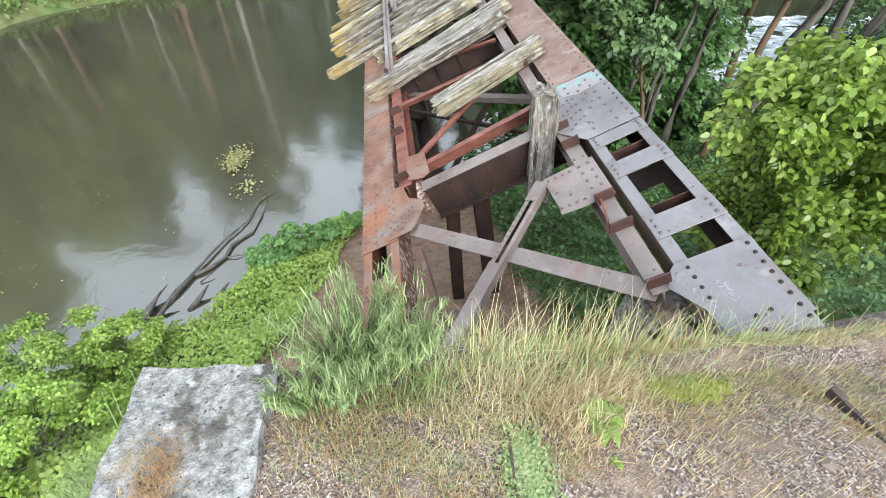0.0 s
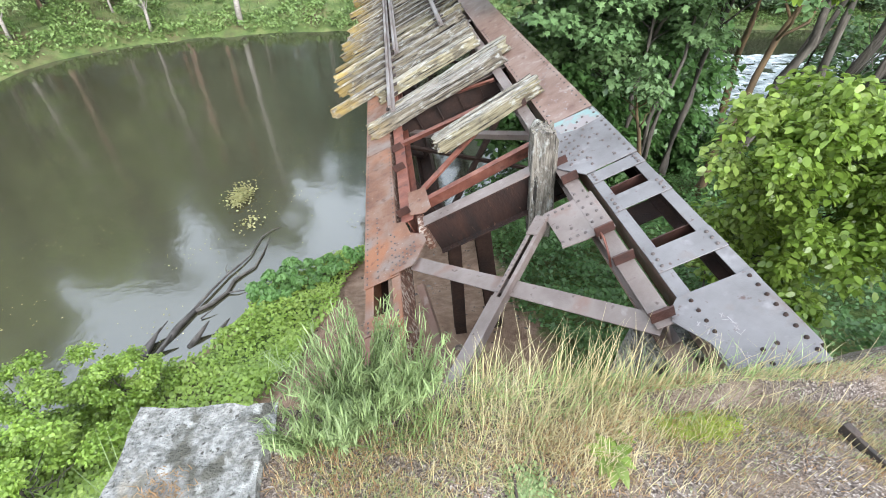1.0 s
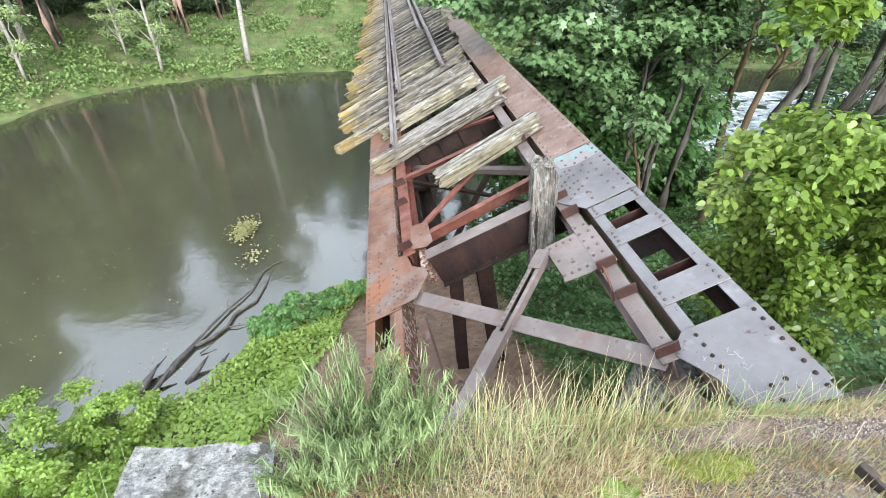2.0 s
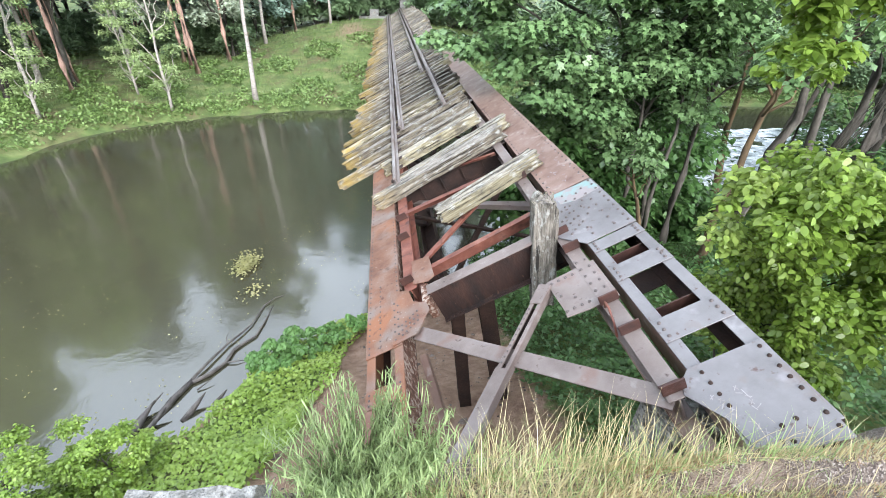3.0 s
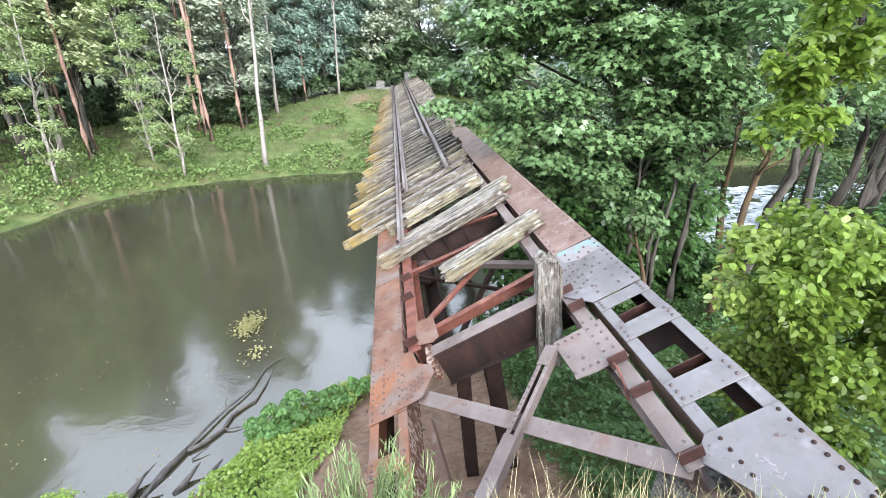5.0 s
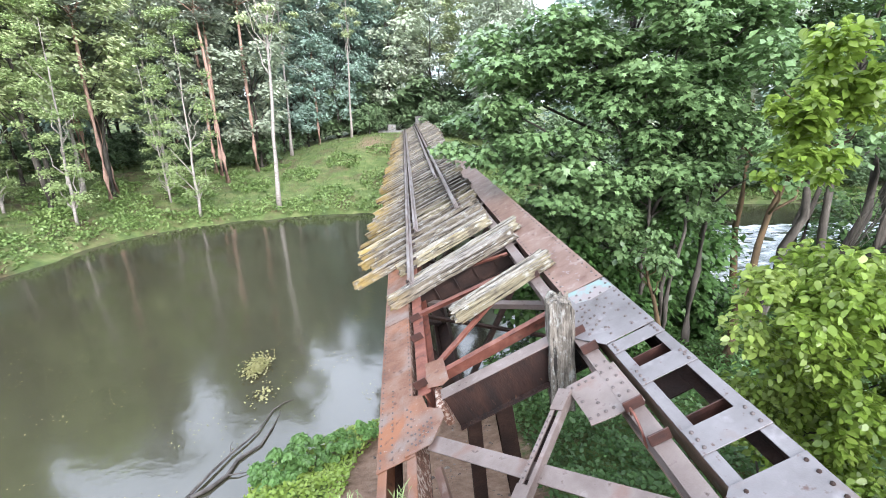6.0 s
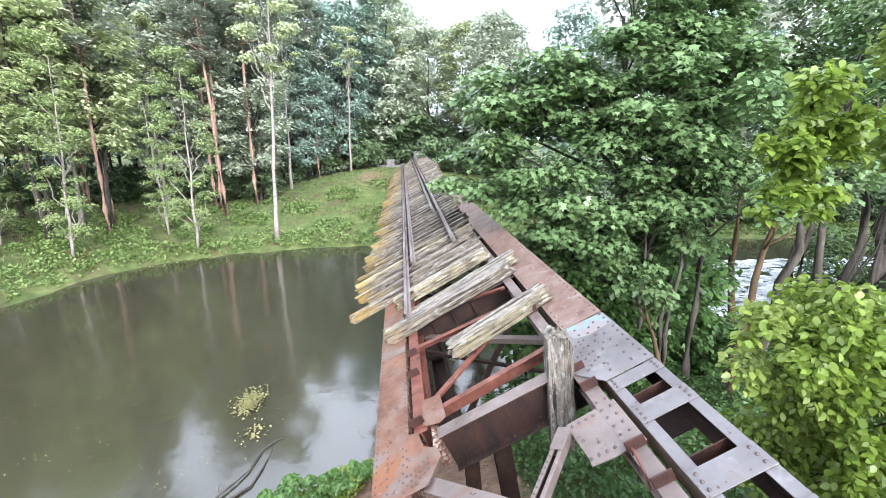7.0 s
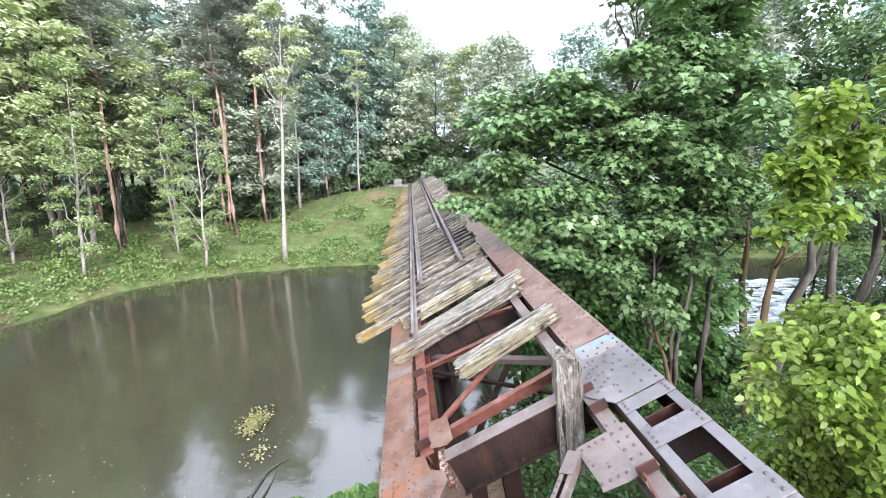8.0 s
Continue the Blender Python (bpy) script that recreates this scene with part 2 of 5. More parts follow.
def ground_material(m):
    """Gravel on the top, bare sandy earth on the slope under the bridge, moss and low green elsewhere, blended by place with noisy edges."""
    m.use_nodes = True
    n, l = m.node_tree.nodes, m.node_tree.links
    b = n["Principled BSDF"]
    co = n.new("ShaderNodeTexCoord")

    def noise_of(scale, detail=6, rough=0.6):
        x = n.new("ShaderNodeTexNoise")
        x.inputs["Scale"].default_value, x.inputs["Detail"].default_value, x.inputs["Roughness"].default_value = scale, detail, rough
        l.new(co.outputs["Object"], x.inputs["Vector"])
        return x.outputs["Fac"]

    def ramp_of(fac, *rows):
        r = n.new("ShaderNodeValToRGB")
        while len(r.color_ramp.elements) < len(rows):
            r.color_ramp.elements.new(0.5)
        for e, (p, c) in zip(r.color_ramp.elements, rows):
            e.position, e.color = p, (*c, 1)
        l.new(fac, r.inputs[0])
        return r.outputs[0]

    def mix(fac, a, c):
        x = n.new("ShaderNodeMix")
        x.data_type = "RGBA"
        l.new(fac, x.inputs["Factor"])
        l.new(a, x.inputs["A"])
        l.new(c, x.inputs["B"])
        return x.outputs["Result"]

    v = n.new("ShaderNodeTexVoronoi")
    v.inputs["Scale"].default_value = 105
    l.new(co.outputs["Object"], v.inputs["Vector"])
    sep = n.new("ShaderNodeSeparateColor")
    l.new(v.outputs["Color"], sep.inputs[0])
    gravel = ramp_of(sep.outputs[0], (0.0, (0.055, 0.04, 0.034)), (0.4, (0.135, 0.105, 0.088)), (0.8, (0.23, 0.185, 0.16)), (1.0, (0.45, 0.4, 0.36)))
    dirt = ramp_of(noise_of(9), (0.35, (0.13, 0.085, 0.055)), (0.65, (0.26, 0.2, 0.15)))
    gravel = mix(ramp_of(noise_of(2.2), (0.48, (0, 0, 0)), (0.62, (0.75, 0.75, 0.75))), gravel, dirt)
    sand = ramp_of(noise_of(5), (0.3, (0.17, 0.1, 0.065)), (0.5, (0.25, 0.16, 0.11)), (0.7, (0.32, 0.22, 0.16)))
    green = ramp_of(noise_of(1.2), (0.3, (0.05, 0.08, 0.022)), (0.5, (0.1, 0.145, 0.038)), (0.7, (0.18, 0.2, 0.075)))
    litter = ramp_of(noise_of(3.0), (0.35, (0.06, 0.04, 0.022)), (0.7, (0.16, 0.11, 0.06)))
    green = mix(ramp_of(noise_of(0.35), (0.5, (0, 0, 0)), (0.64, (0.8, 0.8, 0.8))), green, litter)
    at = n.new("ShaderNodeAttribute")
    at.attribute_name = "kind_of_ground"
    sa = n.new("ShaderNodeSeparateColor")
    l.new(at.outputs["Color"], sa.inputs[0])
    wob = noise_of(6)

    def edge(o):
        a = n.new("ShaderNodeMath")
        l.new(o, a.inputs[0])
        l.new(wob, a.inputs[1])
        r = n.new("ShaderNodeMapRange")
        r.inputs["From Min"].default_value, r.inputs["From Max"].default_value = 0.9, 1.15
        l.new(a.outputs[0], r.inputs["Value"])
        return r.outputs[0]

    c = mix(edge(sa.outputs[0]), green, gravel)
    c = mix(edge(sa.outputs[1]), c, sand)
    l.new(c, b.inputs["Base Color"])
    b.inputs["Roughness"].default_value = 0.95
    bp = n.new("ShaderNodeBump")
    bp.inputs["Strength"].default_value, bp.inputs["Distance"].default_value = 0.6, 0.02
    l.new(v.outputs["Distance"], bp.inputs["Height"])
    bp2 = n.new("ShaderNodeBump")
    bp2.inputs["Strength"].default_value, bp2.inputs["Distance"].default_value = 0.5, 0.08
    l.new(noise_of(7), bp2.inputs["Height"])
    l.new(bp.outputs[0], bp2.inputs["Normal"])
    l.new(bp2.outputs[0], b.inputs["Normal"])


ground_material(GROUND)


def spaced(lo, hi, fine_lo, fine_hi, fine, coarse):
    """Grid lines, close together between fine_lo and fine_hi and ever wider outside."""
    mid = list(np.arange(fine_lo, fine_hi + 1e-6, fine))
    step, v = fine, fine_hi
    while v < hi:
        step = min(step * 1.12, coarse if v < 90 else 400)
        v += step
        mid.append(v)
    step, v = fine, fine_lo
    while v > lo:
        step = min(step * 1.12, coarse if v > -90 else 400)
        v -= step
        mid.insert(0, v)
    return np.array(mid)


GX, GY = spaced(-2500, 2500, -7.5, 6.5, 0.17, 1.5), spaced(-2500, 2500, -1, 11, 0.17, 1.5)
XX, YY = np.meshgrid(GX, GY)
ZZ = land(XX, YY)
nx, ny = len(GX), len(GY)
ids = np.arange(nx * ny).reshape(ny, nx)
quads = np.stack([ids[:-1, :-1], ids[:-1, 1:], ids[1:, 1:], ids[1:, :-1]], -1).reshape(-1, 4)
me = bpy.data.meshes.new("ground")
me.from_pydata(np.stack([XX, YY, ZZ], -1).reshape(-1, 3).tolist(), [], quads.tolist())
top_m = smooth(-0.9, -0.3, ZZ) * (YY < 6) * smooth(-2.2, -1.2, XX)
sand_m = smooth(-0.2, -0.8, ZZ) * smooth(-2.8, -2.4, XX - 0.22 * (YY - 2.4)) * smooth(3.2, 1.6, XX) * smooth(10.5, 9.5, YY) * (YY > 1)
shore_m = smooth(0.55, 0.1, river_distance(XX, YY)) * 0.9 * (YY < 15)
me.color_attributes.new("kind_of_ground", "FLOAT_COLOR", "POINT").data.foreach_set("color", np.stack([top_m, np.maximum(np.maximum(sand_m, shore_m), 0.62 * np.exp(-((XX + 3.0) / 2.6) ** 2 - ((YY - 49) / 6.0) ** 2)), 0 * XX, 0 * XX + 1], -1).reshape(-1).astype(np.float32))
me.polygons.foreach_set("use_smooth", [True] * len(me.polygons))
me.materials.append(GROUND)
tagged(new("ground", me), "gravel embankment, sandy slope and green river banks", "ground", kind="structure")

WATERM = bpy.data.materials.new("still_river_water")
WATERM.use_nodes = True
wn, wl = WATERM.node_tree.nodes, WATERM.node_tree.links
wb = wn["Principled BSDF"]
wb.inputs["Base Color"].default_value = (0.044, 0.042, 0.026, 1)
wb.inputs["Roughness"].default_value, wb.inputs["IOR"].default_value = 0.1, 2.1
wt = wn.new("ShaderNodeTexCoord")
rip = wn.new("ShaderNodeTexNoise")
rip.inputs["Scale"].default_value, rip.inputs["Detail"].default_value = 2.6, 5
wl.new(wt.outputs["Object"], rip.inputs["Vector"])
rb = wn.new("ShaderNodeBump")
rb.inputs["Strength"].default_value, rb.inputs["Distance"].default_value = 0.09, 0.05
wl.new(rip.outputs["Fac"], rb.inputs["Height"])
wl.new(rb.outputs[0], wb.inputs["Normal"])
bm = bmesh.new()
slab(bm, [(-75, -45), (75, -45), (75, 45), (-75, 45)], WATER - 0.02, WATER)
water = part("water", bm, WATERM, None)
tagged(water, "still olive-brown river water mirroring sky and trees", "water", kind="structure")


# ---- the bridge: a deck truss that leans to its left ----
SPAN = 57.0
BRIDGE = pose(1.533, 0, -0.722, 0, -27.68, 0)
bridge = empty("railway_bridge", BRIDGE, "rusty riveted steel deck-truss railway bridge, tilted and derelict", "bridge")
LO, LI, RI, RO = -2.13, -1.645, 0.80, 1.385
DEPTH = 0.36
MARK = mat("white_chalk_scrawl", [(0.4, (0.22, 0.195, 0.195)), (0.6, (0.31, 0.29, 0.295))], 20, 0.9, 0, 20)

rivet_meshes = {}


def rivets(points, parent, material, r=0.017):
    """Domed rivet heads on a plate, one object each, on one shared mesh."""
    # heads darker than the plate, which paints in their shading
    material = {GREY: RIVET, RUST: RIVET, RED: DARK}.get(material, material)
    r *= 1.3
    if material.name not in rivet_meshes:
        bm = bmesh.new()
        bmesh.ops.create_uvsphere(bm, u_segments=7, v_segments=4, radius=1)
        bmesh.ops.delete(bm, geom=[v for v in bm.verts if v.co.z < -0.3], context="VERTS")
        rivet_mesh = bpy.data.meshes.new("rivet")
        bm.to_mesh(rivet_mesh)
        bm.free()
        rivet_mesh.polygons.foreach_set("use_smooth", [True] * len(rivet_mesh.polygons))
        rivet_mesh.materials.append(material)
        rivet_meshes[material.name] = rivet_mesh
    for u, v, w in points:
        ob = new("rivet", rivet_meshes[material.name])
        ob.parent = parent
        ob.location, ob.scale = (u, v, w), (r, r, r * 1.05)


def plate(name, pts, z0, z1, material, parent, label=""):
    bm = bmesh.new()
    slab(bm, pts, z0, z1)
    bmesh.ops.bevel(bm, geom=bm.edges[:], offset=0.002, segments=1, affect="EDGES")
    return part(name, bm, material, parent, label)


def rect(u0, u1, v0, v1):
    return [(u0, v0), (u1, v0), (u1, v1), (u0, v1)]


# bottom flanges and tie plates take DARK, underside shade included in its colour
def chord_of(u0, u1, v0, mt, side, inner, label):
    bm = bmesh.new()
    box(bm, u0, u0 + 0.014, v0, SPAN, -DEPTH, -0.014)
    chord = part("top_chord", bm, side, bridge, label)
    bm = bmesh.new()
    box(bm, u1 - 0.014, u1, v0, SPAN, -DEPTH, -0.014)
    part("web", bm, inner, chord)
    for a, b in ((u0, u0 + 0.115), (u1 - 0.115, u1)):
        bm = bmesh.new()
        box(bm, a, b, v0, SPAN, -0.014, 0, 0.003)
        part("flange", bm, mt, chord)
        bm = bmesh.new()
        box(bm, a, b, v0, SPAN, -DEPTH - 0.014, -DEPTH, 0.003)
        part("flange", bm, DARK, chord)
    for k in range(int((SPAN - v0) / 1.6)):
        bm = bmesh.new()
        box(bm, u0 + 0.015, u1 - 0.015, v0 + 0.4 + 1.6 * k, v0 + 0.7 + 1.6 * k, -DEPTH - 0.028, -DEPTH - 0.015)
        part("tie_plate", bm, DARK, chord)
    return chord


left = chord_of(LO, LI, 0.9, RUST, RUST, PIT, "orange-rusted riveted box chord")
# inner web in DARK paints the shade within the grey box
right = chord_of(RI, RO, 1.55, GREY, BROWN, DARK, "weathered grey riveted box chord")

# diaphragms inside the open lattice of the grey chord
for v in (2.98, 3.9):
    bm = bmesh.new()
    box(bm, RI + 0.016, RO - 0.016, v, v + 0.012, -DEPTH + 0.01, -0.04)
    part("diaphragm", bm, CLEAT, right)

# lattice battens
for v0, v1 in ((3.24, 3.48), (2.58, 2.9), (1.9, 2.2), (1.2, 1.5)):
    p = plate("batten", rect(LO, LI, v0, v1), 0.002, 0.014, RUST, left)
    rivets([(u, v0 + d, 0.014) for u in (LO + 0.05, LI - 0.05) for d in (0.05, 0.12, 0.19)], p, RUST, 0.011)
for v0, v1 in ((4.02, 4.21), (3.46, 3.70), (2.56, 2.83)):
    p = plate("batten", rect(RI, RO, v0, v1), 0.002, 0.014, GREY, right)
    rivets([(u, v0 + (v1 - v0) * d, 0.014) for u in (RI + 0.055, RO - 0.06) for d in (0.2, 0.5, 0.8)], p, GREY, 0.014)

# plates on the chords
cover = plate("cover_plate", [(LO - 0.01, 4.0), (LI, 4.0), (LI, 7.37), (LO - 0.01, 7.39)], 0.002, 0.016, RUST, left, "orange-rusted cover plate")
rivets([(u, 4.06 + 0.115 * k, 0.016) for u in (LO + 0.035, LI - 0.03) for k in range(28)], cover, RUST, 0.0105)
rivets([(LO + 0.19, 4.1 + 0.115 * k, 0.016) for k in range(12)], cover, RUST, 0.0105)
gus = plate("gusset_plate", [(LI - 0.12, 4.02), (-1.43, 4.04), (-1.235, 4.37), (-1.26, 4.52), (-1.44, 4.67), (-1.5, 4.96), (LI - 0.12, 5.08)], 0.018, 0.032, RUST, left, "riveted gusset plate with a torn edge")
rivets([(-1.72 + 0.05 * (k % 2), 4.1 + 0.07 * k, 0.032) for k in range(11)], gus, RUST, 0.011)
rivets([(-1.62 + 0.055 * k, 4.12 + 0.035 * k + 0.09 * j, 0.032) for k in range(5) for j in range(3)], gus, RUST, 0.011)
cover2 = plate("cover_plate", [(LO - 0.01, 7.41), (LI, 7.39), (LI, SPAN), (LO - 0.01, SPAN)], 0.002, 0.014, RUST, left)
rivets([(LO + 0.035, 7.5 + 0.15 * k, 0.014) for k in range(22)], cover2, RUST, 0.0105)

rg = plate("gusset_plate", [(0.79, 4.22), (RO + 0.005, 4.22), (RO + 0.005, 5.5), (0.78, 5.55), (0.66, 5.35), (0.53, 4.62), (0.6, 4.5)], 0.016, 0.030, GREY, right, "pale grey gusset plate dotted with rivets")
rv = [(RO - 0.05, 4.3 + 0.13 * k, 0.03) for k in range(10)] + [(RO - 0.2, 4.34 + 0.17 * k, 0.03) for k in range(7)] + [(0.92, 4.34 + 0.15 * k, 0.03) for k in range(8)]
rv += [(0.72 + 0.07 * (k % 3), 4.5 + 0.055 * k, 0.03) for k in range(13)] + [(1.03 + 0.06 * (k % 2), 4.75 + 0.11 * k, 0.03) for k in range(6)]
rivets(rv, rg, GREY, 0.0145)
plate("paint_patch", [(0.84, 5.22), (1.02, 5.15), (RO - 0.01, 5.18), (RO - 0.01, 5.49), (0.82, 5.53)], 0.0302, 0.0312, TURQ, right, "worn turquoise paint on the plate")
rc = plate("cover_plate", rect(RI - 0.01, RO + 0.01, 5.57, SPAN), 0.002, 0.016, BROWN, right, "brown rusted cover plate")
rivets([(u, 5.65 + 0.17 * k, 0.016) for u in (RI + 0.04, RO - 0.05) for k in range(30)], rc, RUST, 0.0125)
endp = plate("end_plate", [(0.80, 2.27), (RO, 2.27), (RO - 0.04, 1.42), (0.84, 1.48), (0.80, 1.8), (0.70, 2.0), (0.66, 2.08), (0.72, 2.2)], 0.002, 0.016, GREY, right, "flat grey end plate with chalk marks")
rivets([(0.87, 2.19 - 0.104 * k, 0.016) for k in range(4)] + [(1.33 - 0.002 * k, 2.21 - 0.1 * k, 0.016) for k in range(8)] + [(1.05, 1.63, 0.016), (1.15, 1.64, 0.016), (0.98, 1.54, 0.016), (1.04, 1.52, 0.016)], endp, DARK, 0.0135)
# faint chalk strokes, not legible
bm = bmesh.new()
rr = random.Random(4)
for row, (u, v) in enumerate(((0.83, 1.98), (0.99, 1.98), (0.93, 1.72))):
    for k in range(5):
        a = u + 0.05 * math.cos(1.1) * k * 0.3 + rr.uniform(-0.01, 0.01)
        b = v - 0.045 * k
        for j in range(2):
            m = pose(a + rr.uniform(-0.02, 0.02), b, 0.0168, 0, 0, rr.uniform(-70, 70))
            box(bm, -0.003, 0.003, -0.022, 0.022, 0, 0.0008, 0, m)
tagged(part("chalk_scrawl", bm, MARK, right, "faint white chalk strokes"), kind="stuff")

bm = bmesh.new()
for k in range(34):
    m = pose(rr.uniform(0.86, 1.34), rr.uniform(5.75, 7.3), 0.0168, 0, 0, rr.uniform(0, 180))
    box(bm, -0.006, 0.006, -0.02 * rr.uniform(0.4, 1.4), 0.02, 0, 0.0012, 0, m)
tagged(part("paint_flake", bm, MARK, right, "pale flakes of old paint"), kind="stuff")

# stringers that carried the sleepers
for u, v0, mt, w in ((-1.475, 4.98, RED, 0.19), (0.62, 2.07, TAUPE, 0.165)):
    bm = bmesh.new()
    i_beam(bm, (u, v0, 0.004), (u, SPAN, 0.004), w, 0.30)
    st = part("stringer", bm, mt, bridge, "riveted stringer beam")
    if u > 0:
        rivets([(u + s * 0.05, 3.35 + 0.13 * k, 0.004) for s in (-1, 1) for k in range(6)], st, GREY, 0.014)
        bm = bmesh.new()
        box(bm, u - 0.09, u + 0.085, 1.62, 4.4, -0.325, -0.302, 0.003)
        part("stringer_base", bm, BROWN, st, "brown ledge plate under the stringer")
cleats = [(0.62, v) for v in (2.13, 2.82, 3.25, 4.24, 4.6, 6.45, 6.8, 8.95)] + [(-1.49, v) for v in (5.14, 6.4, 7.1, 8.17, 8.58)]
for u, v in cleats:
    bm = bmesh.new()
    box(bm, u - 0.095, u + 0.095, v - 0.008, v + 0.008, 0.012, 0.13, 0.002)
    box(bm, u - 0.085, u + 0.085, v + 0.006, v + 0.09, 0.012, 0.024, 0.002)
    c = part("cleat", bm, CLEAT, bridge, "red-brown angle cleat")
    rivets([(u, v + 0.05, 0.024)], c, RED, 0.014)
bm = bmesh.new()
tube(bm, [(0.55, 3.2, 0.02), (0.56, 3.17, 0.12), (0.55, 3.05, 0.16), (0.53, 2.95, 0.06), (0.5, 2.88, -0.05)], [0.011] * 5, 6)
part("bent_bolt", bm, RED, bridge, "bent rusty bolt")

# torn plate beside the grey stringer
hp = plate("torn_plate", [(0.17, 3.92), (0.74, 3.95), (0.74, 3.3), (0.42, 3.29), (0.19, 3.31), (0.2, 3.4)], -0.015, 0.001, TAUPE, bridge, "grey riveted plate fixed under the stringer")
rivets([(0.22 + 0.08 * k, 3.86, 0.001) for k in range(4)] + [(0.22 + 0.08 * k, 3.38, 0.001) for k in range(4)] + [(0.24, 3.62, 0.001), (0.36, 3.52, 0.001)], hp, GREY, 0.014)

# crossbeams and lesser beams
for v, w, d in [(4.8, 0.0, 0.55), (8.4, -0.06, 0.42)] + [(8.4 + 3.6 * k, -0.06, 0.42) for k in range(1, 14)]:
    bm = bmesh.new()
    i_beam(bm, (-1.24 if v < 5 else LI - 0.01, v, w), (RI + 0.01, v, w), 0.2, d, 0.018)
    # rusty web, darkened in colour for the shade below its flange
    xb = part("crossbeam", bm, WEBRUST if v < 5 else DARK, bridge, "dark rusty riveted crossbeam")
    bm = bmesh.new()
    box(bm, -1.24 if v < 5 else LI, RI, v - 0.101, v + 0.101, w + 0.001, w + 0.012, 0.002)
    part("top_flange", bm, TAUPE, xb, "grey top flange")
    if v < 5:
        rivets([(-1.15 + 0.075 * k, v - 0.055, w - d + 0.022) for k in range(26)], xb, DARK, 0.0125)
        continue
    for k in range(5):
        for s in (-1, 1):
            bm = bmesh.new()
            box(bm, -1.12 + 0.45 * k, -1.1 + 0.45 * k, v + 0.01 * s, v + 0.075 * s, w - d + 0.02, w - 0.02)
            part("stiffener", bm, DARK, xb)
bm = bmesh.new()
box(bm, -1.34, -1.235, 4.62, 5.02, -0.34, -0.02, 0.01)
part("corbel", bm, PIT, bridge, "flaking rusty end bracket")


def bar(name, p, q, w, d, material, both=False, label=""):
    bm = bmesh.new()
    angle_bar(bm, p, q, w, d, 0.012, (0, 0, 1), both)
    return part(name, bm, material, bridge, label)


bar("channel_beam", (-1.2, 5.3, 0.0), (0.52, 5.36, 0.03), 0.1, 0.2, RED, False, "red-oxide channel beam")
plate("gusset_plate", [(-1.41, 5.63), (-1.13, 5.56), (-1.1, 5.02), (-1.2, 4.96), (-1.42, 5.05)], 0.012, 0.024, RUST, bridge, "pinkish gusset plate")
bar("angle_beam", (-1.42, 7.3, 0.02), (0.5, 7.1, 0.02), 0.11, 0.11, RED, False, "red-oxide angle beam")
bar("diagonal_brace", (-1.2, 5.62, -0.02), (0.5, 7.05, -0.02), 0.1, 0.1, RED, False, "red-oxide diagonal brace")
bar("diagonal_brace", (-1.0, 8.66, -0.03), (0.5, 8.02, -0.03), 0.07, 0.07, RED)
bar("diagonal_brace", (1.0, 5.8, -0.36), (-1.6, 8.7, -0.36), 0.11, 0.1, TAUPE)
bar("flat_strut", (-1.45, 4.12, -0.03), (0.6, 2.1, -0.03), 0.19, 0.05, TAUPE, False, "long flat grey bracing bar")
# lacing strut made of two flats with a slot
m, n = along((0.15, 3.86, 0.03), (-1.75, 1.66, 0.03))
bm = bmesh.new()
for a, b in ((-0.068, -0.022), (0.022, 0.068)):
    box(bm, a, b, 0, n, -0.012, 0, 0.002, m)
    box(bm, a if a < 0 else b - 0.012, a + 0.012 if a < 0 else b, 0, n, -0.09, -0.012, 0, m)
strut = part("slotted_strut", bm, TAUPE, bridge, "grey strut of two channels joined by end plates")
for a, b in ((0, 0.28), (1.12, n)):
    bm = bmesh.new()
    box(bm, -0.072, 0.072, a, b, 0.001, 0.012, 0.002, m)
    part("end_plate", bm, TAUPE, strut)
bm = bmesh.new()
box(bm, -0.055, 0.055, 0.3, 1.1, -0.075, -0.065, 0, m)
part("back_plate", bm, DARK, strut)
rivets([tuple(m @ Vector((0.042, 0.36 + 0.07 * k, 0.001))) for k in range(11)], strut, GREY, 0.009)

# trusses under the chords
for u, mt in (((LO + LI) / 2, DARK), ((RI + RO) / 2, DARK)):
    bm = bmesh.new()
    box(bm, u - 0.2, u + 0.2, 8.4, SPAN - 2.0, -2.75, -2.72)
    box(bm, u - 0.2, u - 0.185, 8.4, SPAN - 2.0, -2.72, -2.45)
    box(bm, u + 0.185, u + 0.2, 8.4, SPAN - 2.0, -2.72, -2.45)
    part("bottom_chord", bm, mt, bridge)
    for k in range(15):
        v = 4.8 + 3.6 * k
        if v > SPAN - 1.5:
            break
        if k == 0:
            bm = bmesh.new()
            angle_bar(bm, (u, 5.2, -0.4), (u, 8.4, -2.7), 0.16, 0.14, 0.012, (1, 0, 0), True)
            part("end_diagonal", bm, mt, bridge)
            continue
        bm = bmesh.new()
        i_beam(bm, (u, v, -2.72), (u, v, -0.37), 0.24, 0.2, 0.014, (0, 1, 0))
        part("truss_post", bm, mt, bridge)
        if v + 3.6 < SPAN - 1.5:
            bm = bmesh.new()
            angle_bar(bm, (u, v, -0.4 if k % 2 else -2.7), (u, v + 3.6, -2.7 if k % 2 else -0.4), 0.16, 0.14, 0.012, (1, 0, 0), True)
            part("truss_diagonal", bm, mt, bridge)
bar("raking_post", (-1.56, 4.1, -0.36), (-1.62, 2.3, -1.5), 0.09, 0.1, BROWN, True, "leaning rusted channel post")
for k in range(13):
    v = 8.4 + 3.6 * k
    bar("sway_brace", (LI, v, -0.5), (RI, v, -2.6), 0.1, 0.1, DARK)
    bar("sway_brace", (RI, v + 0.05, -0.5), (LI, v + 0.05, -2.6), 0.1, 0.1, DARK)


